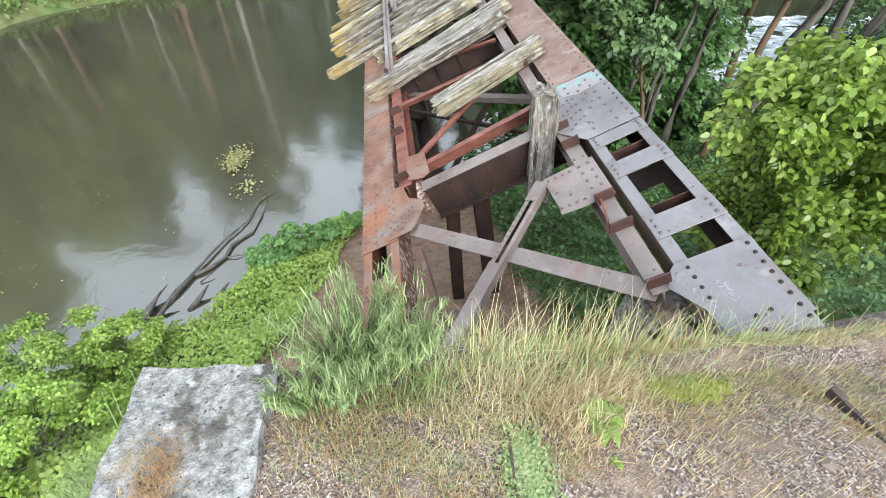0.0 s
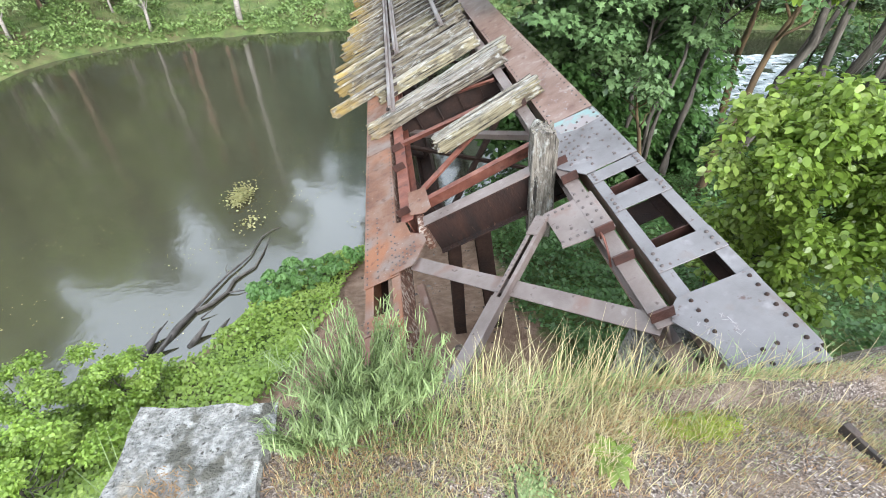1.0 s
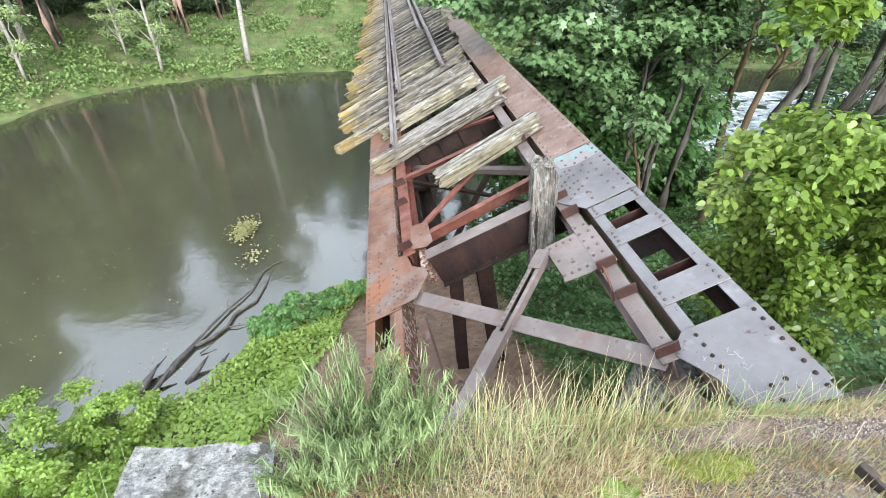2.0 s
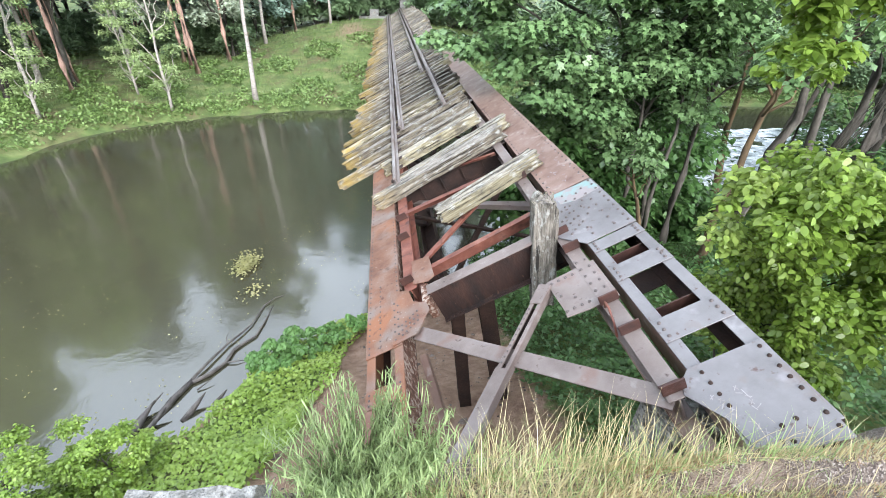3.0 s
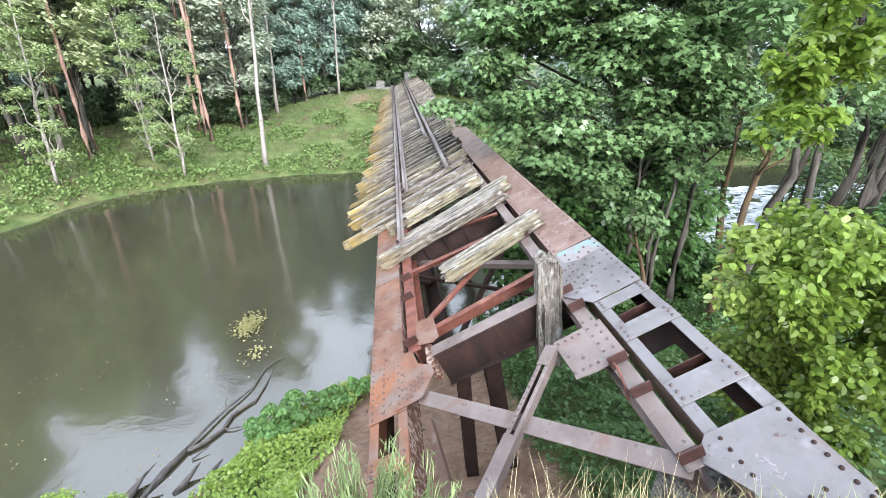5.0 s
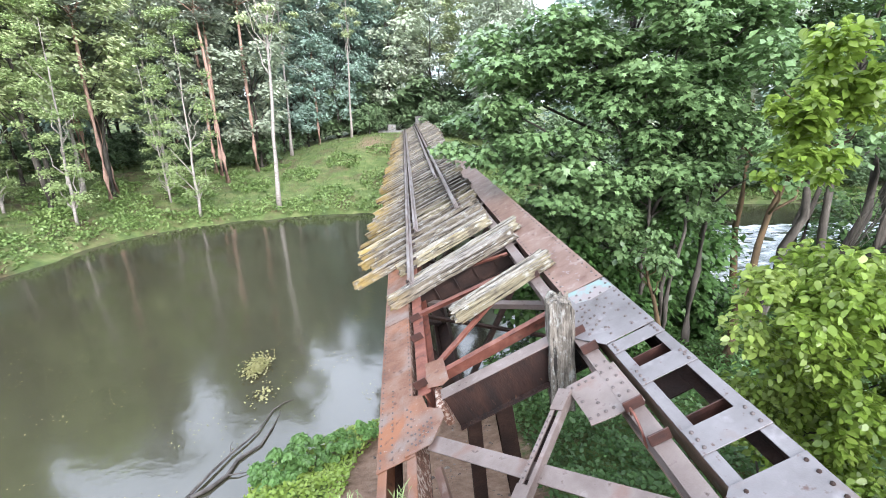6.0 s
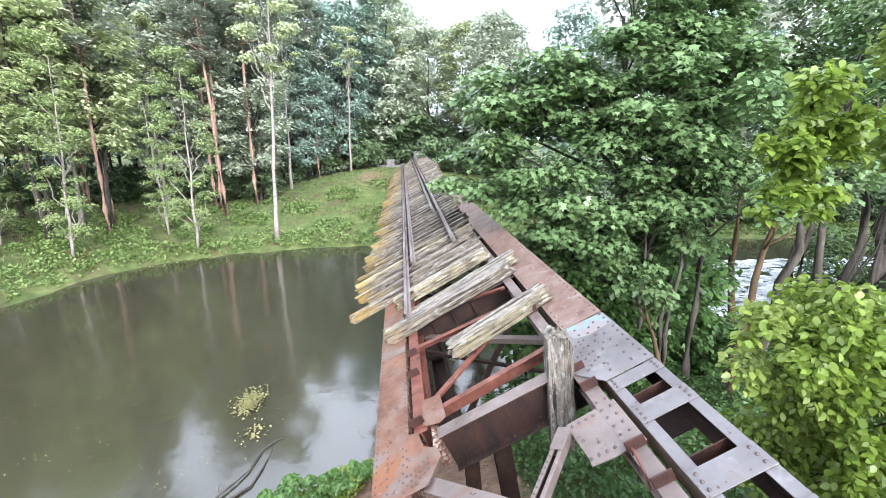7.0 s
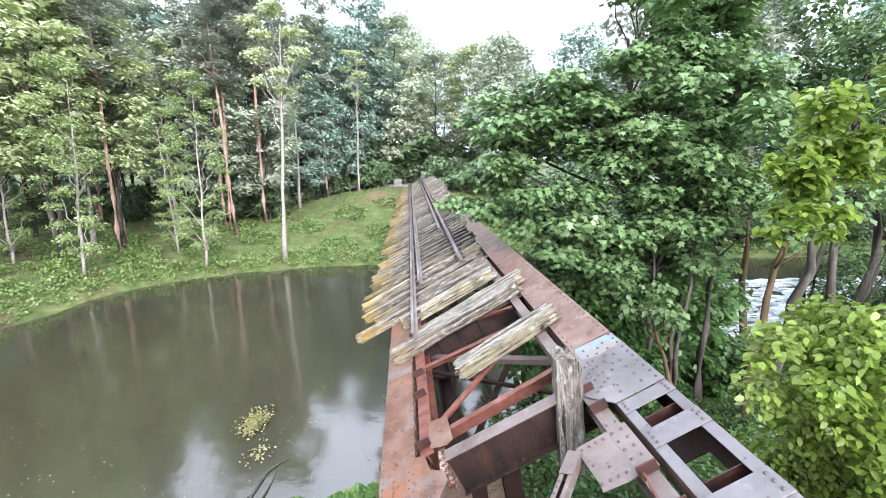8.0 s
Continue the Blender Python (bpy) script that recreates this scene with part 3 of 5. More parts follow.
# ---- what stands under and on the bridge ----
def column(x0, z1, x1, y, w, d, material, label):
    """An upright steel column from the sandy slope, slightly out of plumb."""
    z0 = land_at(x1, y) - 0.15
    c = empty("trestle_column", Matrix.Translation((x1, y, z0)), label, "column", "trestle columns")
    bm = bmesh.new()
    i_beam(bm, (0, 0, 0), (x0 - x1, 0.02, z1 - z0), w, d, 0.016, (0, 1, 0))
    part("shaft", bm, material, c)
    bm = bmesh.new()
    box(bm, -0.22, 0.22, -0.28, 0.16, -0.02, 0.1, 0.01)
    part("base_plate", bm, DARK, c)


column(0.86, -1.5, 1.12, 5.15, 0.19, 0.2, DARK, "dark rusty steel trestle column in the sand")
column(1.22, -1.3, 1.73, 5.15, 0.23, 0.24, DARK, "flaking brown steel trestle column in the sand")

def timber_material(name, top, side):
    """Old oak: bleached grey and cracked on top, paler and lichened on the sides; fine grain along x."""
    m = bpy.data.materials.new(name)
    m.use_nodes = True
    n, l = m.node_tree.nodes, m.node_tree.links
    b = n["Principled BSDF"]
    b.inputs["Roughness"].default_value = 0.92
    co = n.new("ShaderNodeTexCoord")
    oi = n.new("ShaderNodeObjectInfo")
    sh = n.new("ShaderNodeVectorMath")
    sh.operation = "SCALE"
    sh.inputs[0].default_value = (37, 11, 5)
    l.new(oi.outputs["Random"], sh.inputs["Scale"])
    ad = n.new("ShaderNodeVectorMath")
    l.new(co.outputs["Object"], ad.inputs[0])
    l.new(sh.outputs[0], ad.inputs[1])

    def tex(stretch, scale, detail=7, rough=0.7):
        mp = n.new("ShaderNodeMapping")
        mp.inputs["Scale"].default_value = stretch
        l.new(ad.outputs[0], mp.inputs["Vector"])
        t = n.new("ShaderNodeTexNoise")
        t.inputs["Scale"].default_value, t.inputs["Detail"].default_value, t.inputs["Roughness"].default_value = scale, detail, rough
        l.new(mp.outputs[0], t.inputs["Vector"])
        return t.outputs["Fac"]

    def ramp(fac, rows):
        r = n.new("ShaderNodeValToRGB")
        while len(r.color_ramp.elements) < len(rows):
            r.color_ramp.elements.new(0.5)
        for e, (p, c) in zip(r.color_ramp.elements, rows):
            e.position, e.color = p, (*c, 1)
        l.new(fac, r.inputs[0])
        return r.outputs[0]

    def mix(fac, a, c, value=None):
        x = n.new("ShaderNodeMix")
        x.data_type = "RGBA"
        l.new(fac, x.inputs["Factor"])
        l.new(a, x.inputs["A"])
        if value:
            x.inputs["B"].default_value = (*value, 1)
        else:
            l.new(c, x.inputs["B"])
        return x.outputs["Result"]

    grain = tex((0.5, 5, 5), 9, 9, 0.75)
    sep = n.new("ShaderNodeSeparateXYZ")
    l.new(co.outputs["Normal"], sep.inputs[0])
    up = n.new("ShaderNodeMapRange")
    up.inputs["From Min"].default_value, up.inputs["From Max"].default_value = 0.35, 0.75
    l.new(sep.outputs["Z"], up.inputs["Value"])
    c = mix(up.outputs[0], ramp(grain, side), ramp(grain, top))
    c = mix(ramp(tex((0.6, 2, 2), 3.0), [(0.58, (0, 0, 0)), (0.7, (0.6, 0.6, 0.6))]), c, None, (0.3, 0.2, 0.045))
    c = mix(ramp(tex((0.5, 1, 1), 4.0), [(0.5, (0, 0, 0)), (0.62, (0.8, 0.8, 0.8))]), c, None, (0.075, 0.062, 0.05))
    c = mix(ramp(tex((1, 2, 2), 6.0), [(0.55, (0, 0, 0)), (0.64, (0.75, 0.75, 0.75))]), c, None, (0.47, 0.48, 0.45))
    ends = n.new("ShaderNodeSeparateXYZ")
    l.new(co.outputs["Object"], ends.inputs[0])
    er = n.new("ShaderNodeMapRange")
    er.inputs["From Min"].default_value, er.inputs["From Max"].default_value = -0.9, -1.7
    l.new(ends.outputs["X"], er.inputs["Value"])
    em = n.new("ShaderNodeMath")
    em.operation = "MULTIPLY"
    l.new(er.outputs[0], em.inputs[0])
    l.new(ramp(tex((1, 1.5, 1.5), 3.0), [(0.4, (0, 0, 0)), (0.52, (0.75, 0.75, 0.75))]), em.inputs[1])
    c = mix(em.outputs[0], c, None, (0.33, 0.225, 0.05))
    crack = ramp(tex((0.22, 5, 5), 4, 7), [(0.4, (1, 1, 1)), (0.455, (0, 0, 0))])
    c = mix(crack, c, None, (0.02, 0.016, 0.013))
    hue = n.new("ShaderNodeHueSaturation")
    mr = n.new("ShaderNodeMapRange")
    mr.inputs["To Min"].default_value, mr.inputs["To Max"].default_value = 0.55, 1.15
    l.new(oi.outputs["Random"], mr.inputs["Value"])
    l.new(mr.outputs[0], hue.inputs["Value"])
    l.new(c, hue.inputs["Color"])
    l.new(hue.outputs[0], b.inputs["Base Color"])
    bp = n.new("ShaderNodeBump")
    bp.inputs["Strength"].default_value, bp.inputs["Distance"].default_value = 1.0, 0.03
    l.new(grain, bp.inputs["Height"])
    l.new(bp.outputs[0], b.inputs["Normal"])
    return m


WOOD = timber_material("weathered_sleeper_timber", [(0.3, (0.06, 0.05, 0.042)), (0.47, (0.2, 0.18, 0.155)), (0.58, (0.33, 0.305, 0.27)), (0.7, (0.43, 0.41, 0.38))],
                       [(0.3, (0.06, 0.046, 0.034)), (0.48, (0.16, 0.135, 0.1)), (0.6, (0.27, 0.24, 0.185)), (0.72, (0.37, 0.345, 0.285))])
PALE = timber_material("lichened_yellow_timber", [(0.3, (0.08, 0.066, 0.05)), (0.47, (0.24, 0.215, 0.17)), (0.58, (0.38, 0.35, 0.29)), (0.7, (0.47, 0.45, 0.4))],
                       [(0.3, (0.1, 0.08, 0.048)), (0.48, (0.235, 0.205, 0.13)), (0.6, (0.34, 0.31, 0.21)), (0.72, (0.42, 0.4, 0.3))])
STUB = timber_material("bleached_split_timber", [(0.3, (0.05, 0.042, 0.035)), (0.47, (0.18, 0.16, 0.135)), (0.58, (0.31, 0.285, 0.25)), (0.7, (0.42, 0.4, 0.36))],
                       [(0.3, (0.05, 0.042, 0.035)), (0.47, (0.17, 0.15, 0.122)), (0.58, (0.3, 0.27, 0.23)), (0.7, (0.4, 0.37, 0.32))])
RAILM = mat("dull_rail_steel", [(0.35, (0.14, 0.1, 0.085)), (0.55, (0.26, 0.23, 0.22)), (0.7, (0.36, 0.34, 0.34))], 3.0, 0.5, 0.2, 50, metal=0.35, stretch=(1, 0.3, 1))


def timber(bm, length, w, hgt, seed, rough=1.0):
    """A squared baulk along x with worn edges, grooves along the grain and broken ends."""
    off = Vector((seed * 7.3, seed * 3.1, seed))
    rings, k = 22, 24
    out = []
    for i in range(rings + 1):
        x = (i / rings - 0.5) * length
        ring = []
        for j in range(k):
            side, t = divmod(j, k // 4)
            t = t / (k // 4) * 2 - 1
            y, z = ((t, -1), (1, t), (-t, 1), (-1, -t))[side]
            y, z = y * w / 2, z * hgt / 2
            g = noise.noise(Vector((x * 0.7, y * 22, z * 22)) + off)
            b = noise.noise(Vector((x * 2.5, y * 5, z * 5)) + off)
            corner = 0.97 if abs(abs(y / w) - abs(z / hgt)) < 0.02 else 1
            s = corner * (1 + 0.13 * rough * min(g, 0.08) * 2 + 0.05 * rough * b)
            endw = 0.05 * rough * noise.noise(Vector((y * 16, z * 16, seed + (9 if i else 0)))) + 0.05 * rough * noise.noise(Vector((y * 45, z * 45, seed)))
            dx = endw * (1.6 if i in (0, rings) else 0)
            ring.append(bm.verts.new((x + dx, y * s, z * s + 0.01 * b)))
        out.append(ring)
    for r0, r1 in zip(out, out[1:]):
        for j in range(k):
            bm.faces.new((r0[j], r1[j], r1[(j + 1) % k], r0[(j + 1) % k]))
    for ring, flip in ((out[0], 1), (out[-1], -1)):
        c = bm.verts.new(sum((v.co for v in ring), Vector()) / k)
        for j in range(k):
            bm.faces.new((ring[j], ring[(j + 1) % k], c)[::flip])
    bmesh.ops.recalc_face_normals(bm, faces=bm.faces)


sleeper_meshes = {}


def sleeper(u0, u1, v0, v1, w, hgt, wid, material, seed, label, roll=0.0, rot=1.0):
    """A sleeper across the stringers, its ends at (u0, v0) and (u1, v1)."""
    length = round(math.hypot(u1 - u0, v1 - v0) / 0.2) * 0.2
    key = (length, seed % 5, material.name, hgt, wid, rot)
    if key not in sleeper_meshes:
        bm = bmesh.new()
        timber(bm, length, wid, hgt, seed % 5 + length, rot)
        me = bpy.data.meshes.new("railway_sleeper")
        bm.to_mesh(me)
        bm.free()
        me.materials.append(material)
        sleeper_meshes[key] = me
    ob = new("railway_sleeper", sleeper_meshes[key])
    ob.matrix_world = BRIDGE @ pose((u0 + u1) / 2, (v0 + v1) / 2, w + hgt / 2, roll, 0, math.degrees(math.atan2(v1 - v0, u1 - u0)))
    tagged(ob, label, "railway sleeper", "bridge sleepers")


grey_label = "weathered grey timber sleeper with yellow lichen across the stringers"
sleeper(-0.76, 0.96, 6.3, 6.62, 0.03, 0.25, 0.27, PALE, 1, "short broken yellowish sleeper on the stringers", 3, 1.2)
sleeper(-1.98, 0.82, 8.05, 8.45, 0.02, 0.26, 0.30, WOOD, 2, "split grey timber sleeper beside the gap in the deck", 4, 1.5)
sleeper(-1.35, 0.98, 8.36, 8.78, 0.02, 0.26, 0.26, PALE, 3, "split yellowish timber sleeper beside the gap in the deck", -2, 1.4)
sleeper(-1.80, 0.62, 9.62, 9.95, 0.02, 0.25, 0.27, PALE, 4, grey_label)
rr = random.Random(12)
v, k = 10.35, 5
while v < SPAN - 0.3:
    u0 = (-3.0 if rr.random() < 0.55 else -2.55) + 0.022 * min(v - 12, 22) + rr.uniform(-0.12, 0.12)
    u1 = 0.62 + 0.045 * min(max(v - 12, 0), 26) + rr.uniform(-0.15, 0.15)
    sk = rr.uniform(-0.07, 0.07) + 0.25 * max(0, 1 - (v - 10) / 6)
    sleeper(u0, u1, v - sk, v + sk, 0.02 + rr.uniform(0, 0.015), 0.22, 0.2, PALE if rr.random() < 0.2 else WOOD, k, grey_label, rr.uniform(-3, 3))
    v += 0.57 + rr.uniform(-0.07, 0.07)
    k += 1


def rail(points, label, plates=True):
    """A flat-bottomed rail through points (u, v, w of the foot) on the deck."""
    p, q = Vector(points[0]), Vector(points[1])
    m, n = along(p, q)
    r = empty("rail", BRIDGE @ m, label, "rail", "rails")
    bm = bmesh.new()
    prof = [(-0.06, 0), (0.06, 0), (0.06, 0.01), (0.012, 0.025), (0.009, 0.1), (0.034, 0.112), (0.034, 0.135), (0.026, 0.142), (-0.026, 0.142), (-0.034, 0.135), (-0.034, 0.112), (-0.009, 0.1), (-0.012, 0.025), (-0.06, 0.01)]
    a = [bm.verts.new((x, 0, z)) for x, z in prof]
    b = [bm.verts.new((x, n, z)) for x, z in prof]
    for i in range(len(prof)):
        bm.faces.new((a[i], a[(i + 1) % len(prof)], b[(i + 1) % len(prof)], b[i]))
    bm.faces.new(a)
    bm.faces.new(b[::-1])
    bmesh.ops.recalc_face_normals(bm, faces=bm.faces)
    part("rail_section", bm, RAILM, r)
    if plates:
        bm = bmesh.new()
        box(bm, -0.14, 0.14, -0.08, 0.08, -0.014, -0.001, 0.003)
        first = part("base_plate", bm, DARK, r)
        first.location.y = 0.3
        for i in range(1, int(n / 0.54)):
            ob = new("base_plate", first.data)
            ob.parent = r
            ob.location.y = 0.3 + 0.54 * i


RW = 0.275
rail([(-1.41, 8.1, RW), (-0.92, SPAN, RW)], "dull steel running rail hanging over the gap")
rail([(-1.16, 11.4, RW), (-0.72, SPAN, RW)], "dull steel guard rail inside the running rail", False)
rail([(0.08, 11.6, RW), (0.62, SPAN, RW)], "dull steel running rail with a cut end")
rail([(-0.08, 17.0, RW), (0.42, SPAN, RW)], "dull steel guard rail inside the running rail", False)

# the broken baulk that hangs upright at the edge of the deck
bm = bmesh.new()
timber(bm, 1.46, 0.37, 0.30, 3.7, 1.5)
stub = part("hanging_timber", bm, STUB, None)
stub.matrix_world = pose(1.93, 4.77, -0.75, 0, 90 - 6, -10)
tagged(stub, "split grey timber baulk hanging upright beside the stringer", "timber")


# ---- plants ----
BARK = mat("grey_brown_bark", [(0.35, (0.038, 0.032, 0.026)), (0.6, (0.09, 0.079, 0.065)), (0.75, (0.165, 0.148, 0.125))], 6, 0.95, 0.9, 25, stretch=(1, 1, 0.25))
BIRCH = mat("pale_birch_bark", [(0.3, (0.1, 0.09, 0.08)), (0.42, (0.28, 0.25, 0.225)), (0.7, (0.42, 0.385, 0.35))], 5, 0.8, 0.4, 20, stretch=(1, 1, 2.5))
PINE = mat("reddish_pine_bark", [(0.35, (0.25, 0.155, 0.12)), (0.6, (0.44, 0.28, 0.22)), (0.75, (0.54, 0.39, 0.32))], 5, 0.95, 0.8, 22, stretch=(1, 1, 0.3))
OCHRE = mat("ochre_lichen_bark", [(0.35, (0.05, 0.034, 0.019)), (0.6, (0.12, 0.078, 0.038))], 6, 0.95, 0.8, 25, stretch=(1, 1, 0.3))


def leaf_mat(name, lo, mid, hi, trans=0.4, rough=0.5, vary=0.34):
    return mat(name, [(0.3, lo), (0.5, mid), (0.7, hi)], 0.9, rough, 0.0, 8, vary=vary, trans=trans)


MAPLE = leaf_mat("maple_leaf", (0.092, 0.16, 0.064), (0.142, 0.232, 0.094), (0.22, 0.325, 0.145), 0.22, 0.27)
HAZEL = leaf_mat("hazel_leaf", (0.15, 0.235, 0.035), (0.235, 0.345, 0.06), (0.37, 0.465, 0.13), 0.45, 0.3, 0.55)
# the next four are paled and greyed: distance haze put into the colour
FAR_A = leaf_mat("mixed_leaf_in_haze", (0.33, 0.385, 0.28), (0.42, 0.48, 0.36), (0.53, 0.58, 0.46), 0.2, 0.45)
FAR_B = leaf_mat("haze_bluish_leaf", (0.22, 0.32, 0.26), (0.3, 0.415, 0.34), (0.4, 0.52, 0.44), 0.2, 0.45)
FAR_C = leaf_mat("yellowish_leaf_in_haze", (0.37, 0.43, 0.22), (0.46, 0.53, 0.29), (0.56, 0.61, 0.39), 0.2, 0.45)
NEEDLE = leaf_mat("pine_needle_in_haze", (0.24, 0.28, 0.22), (0.31, 0.35, 0.28), (0.4, 0.44, 0.36), 0.2, 0.45)
COVER = leaf_mat("bank_weed_leaf", (0.18, 0.285, 0.04), (0.265, 0.385, 0.065), (0.4, 0.5, 0.13), 0.25, 0.4)
BUSH = leaf_mat("bank_bush_leaf", (0.13, 0.215, 0.03), (0.21, 0.32, 0.05), (0.35, 0.45, 0.11), 0.3, 0.4, 0.6)
DOCK = leaf_mat("dark_bank_leaf", (0.085, 0.185, 0.045), (0.135, 0.265, 0.07), (0.2, 0.345, 0.1), 0.25, 0.4)
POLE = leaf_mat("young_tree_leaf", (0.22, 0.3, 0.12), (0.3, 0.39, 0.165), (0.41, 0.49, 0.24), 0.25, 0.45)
COVER2 = leaf_mat("far_bank_weed_leaf", (0.095, 0.155, 0.045), (0.145, 0.22, 0.065), (0.235, 0.315, 0.115), 0.2, 0.45)
GRASS = leaf_mat("green_blade", (0.14, 0.2, 0.07), (0.215, 0.295, 0.105), (0.33, 0.4, 0.18), 0.25, 0.5, 0.5)
STRAW = leaf_mat("dry_blade", (0.34, 0.28, 0.14), (0.47, 0.4, 0.215), (0.6, 0.54, 0.35), 0.25, 0.5, 0.5)
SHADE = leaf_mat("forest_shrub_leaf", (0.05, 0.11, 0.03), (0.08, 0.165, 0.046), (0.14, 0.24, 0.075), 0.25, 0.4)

THICKET = leaf_mat("thicket_leaf", (0.1, 0.16, 0.075), (0.15, 0.225, 0.11), (0.23, 0.31, 0.17), 0.2, 0.45)
DIAMOND = [(0, -0.5), (0.34, 0.02), (0, 0.5), (-0.34, 0.02)]
TRI = [(0.05, -0.5), (0.36, 0.12), (-0.3, 0.42)]
OVAL = [(0, -0.5), (0.25, -0.34), (0.36, -0.02), (0.24, 0.3), (0, 0.6), (-0.26, 0.3), (-0.34, 0.02), (-0.22, -0.36)]
LOBED = [(0, -0.38), (0.2, -0.22), (0.6, -0.2), (0.25, 0.02), (0.46, 0.4), (0.13, 0.2), (0, 0.66), (-0.13, 0.2), (-0.46, 0.4), (-0.25, 0.02), (-0.6, -0.2), (-0.2, -0.22)]
PALMATE = [(0, -0.42), (0.42, -0.3), (0.28, 0.0), (0.5, 0.34), (0.15, 0.22), (0, 0.62), (-0.15, 0.22), (-0.5, 0.34), (-0.28, 0.0), (-0.42, -0.3)]
RNG = np.random.default_rng(7)


def leaf_mesh(name, centres, size, material, shape=DIAMOND, droop=0.5, lean=None, fold=0.25, size_var=0.3, jitter=1.0):
    """One mesh of many leaves: each is the outline `shape`, folded along its midrib, turned at random and tipped away from level by about `droop`.
    lean: for each leaf a direction towards which its tip hangs."""
    n = len(centres)
    sh = np.array(shape, float)
    k = len(sh)
    az = RNG.uniform(0, 2 * np.pi, n)
    if lean is not None:
        az = np.arctan2(lean[:, 1], lean[:, 0]) - np.pi / 2 + RNG.normal(0, 0.7, n)
    tip = RNG.normal(droop, 0.25 * jitter, n)
    roll = RNG.normal(0, 0.3 * jitter, n)
    s = size * (1 + RNG.uniform(-size_var, size_var, n))
    X = sh[None, :, 0] * s[:, None]
    Y = sh[None, :, 1] * s[:, None]
    Z = fold * np.abs(X) - 0.25 * Y * Y / np.maximum(s[:, None], 1e-6)
    cr, sr = np.cos(roll)[:, None], np.sin(roll)[:, None]
    X, Z = X * cr + Z * sr, -X * sr + Z * cr
    ct, st = np.cos(-tip)[:, None], np.sin(-tip)[:, None]
    Y, Z = Y * ct - Z * st, Y * st + Z * ct
    ca, sa = np.cos(az)[:, None], np.sin(az)[:, None]
    X, Y = X * ca - Y * sa, X * sa + Y * ca
    v = np.stack([X, Y, Z], -1) + np.asarray(centres)[:, None, :]
    me = bpy.data.meshes.new(name)
    me.vertices.add(n * k)
    me.vertices.foreach_set("co", v.reshape(-1).astype(np.float32))
    me.loops.add(n * k)
    me.loops.foreach_set("vertex_index", np.arange(n * k, dtype=np.int32))
    me.polygons.add(n)
    me.polygons.foreach_set("loop_start", np.arange(0, n * k, k, dtype=np.int32))
    me.update(calc_edges=True)
    me.materials.append(material)
    return me


def clump_points(clumps, count, hollow=0.45, flat=0.75):
    """Points in ragged clumps (centre, radius); more towards each clump's rim and upper side."""
    c = np.array([q[:3] for q in clumps])
    r = np.array([q[3] for q in clumps])
    w = r ** 2 / (r ** 2).sum()
    i = RNG.choice(len(c), count, p=w)
    d = RNG.normal(size=(count, 3))
    d /= np.linalg.norm(d, axis=1)[:, None]
    d[:, 2] = np.where(RNG.random(count) < 0.35, np.abs(d[:, 2]), d[:, 2])
    rad = r[i] * (hollow + (1 - hollow) * RNG.random(count) ** 0.6) * (1 + 0.22 * np.sin(d[:, 0] * 7 + i) * np.sin(d[:, 1] * 6 - i) + RNG.normal(0, 0.06, count))
    off = d * rad[:, None]
    off[:, 2] *= flat
    return c[i] + off, off


def wander(p, q, k, amount, seed):
    rr = random.Random(seed)
    p, q = Vector(p), Vector(q)
    out = []
    for i in range(k + 1):
        t = i / k
        j = amount * math.sin(math.pi * t) if i not in (0,) else 0
        out.append(p.lerp(q, t) + Vector((rr.uniform(-j, j), rr.uniform(-j, j), rr.uniform(-j, j) * 0.4)))
    return out


def make_tree(name, m, height, trunk_r, clumps, leaves, size, leaf_material, bark, label, shape=DIAMOND, droop=0.5, lean=(0, 0), category="tree", group="", hollow=0.45, limbs=14, seed=1, low=0.25, flat=0.75, sway=1.1, jitter=1.0):
    """A tapered trunk, limbs that run to the clumps of leaves, and the leaves."""
    tree = empty(name, m, label, category, group)
    top = Vector((lean[0], lean[1], height * 0.93))
    bm = bmesh.new()
    pts = wander((0, 0, -0.25), top, 9, trunk_r * sway, seed)
    tube(bm, pts, [trunk_r * (1.35 if i == 0 else 1) * (1 - 0.85 * i / 9) for i in range(10)], 10)
    trunk = part("trunk", bm, bark, tree)
    cl = sorted(clumps, key=lambda q: -q[3])[:limbs]
    for i, q in enumerate(cl):
        t = min(0.92, max(low, (q[2] - 0.25 * height * 0.3) / height - 0.08))
        a = pts[int(t * 9)].lerp(pts[min(9, int(t * 9) + 1)], t * 9 - int(t * 9))
        bm = bmesh.new()
        r0 = trunk_r * (1 - 0.85 * t) * 0.55
        tube(bm, wander(a, q[:3], 5, 0.25, seed * 31 + i), [r0 * (1 - 0.16 * k) for k in range(6)], 6)
        part("limb", bm, bark, tree)
    pp, off = clump_points(clumps, leaves, hollow, flat)
    crown = new("crown", leaf_mesh("crown", pp, size, leaf_material, shape, droop, off, jitter=jitter))
    crown.parent = tree
    return tree


def crown_clumps(height, radius, base, count, seed, top_r=0.25):
    """Clumps for a broad crown between base and height."""
    rr = random.Random(seed)
    out = []
    for i in range(count):
        t = (i + rr.random()) / count
        z = base + (height - base) * t
        env = radius * (math.sin(math.pi * (0.12 + 0.8 * t)) ** 0.7)
        a = i * 2.4 + rr.uniform(-0.5, 0.5)
        d = env * rr.uniform(0.45, 0.85)
        out.append((d * math.cos(a), d * math.sin(a), z, radius * rr.uniform(0.26, 0.42)))
    out.append((0, 0, height - radius * top_r, radius * 0.4))
    return out


def lift(clumps, base):
    return [(x - base[0], y - base[1], z - base[2], r) for x, y, z, r in clumps]


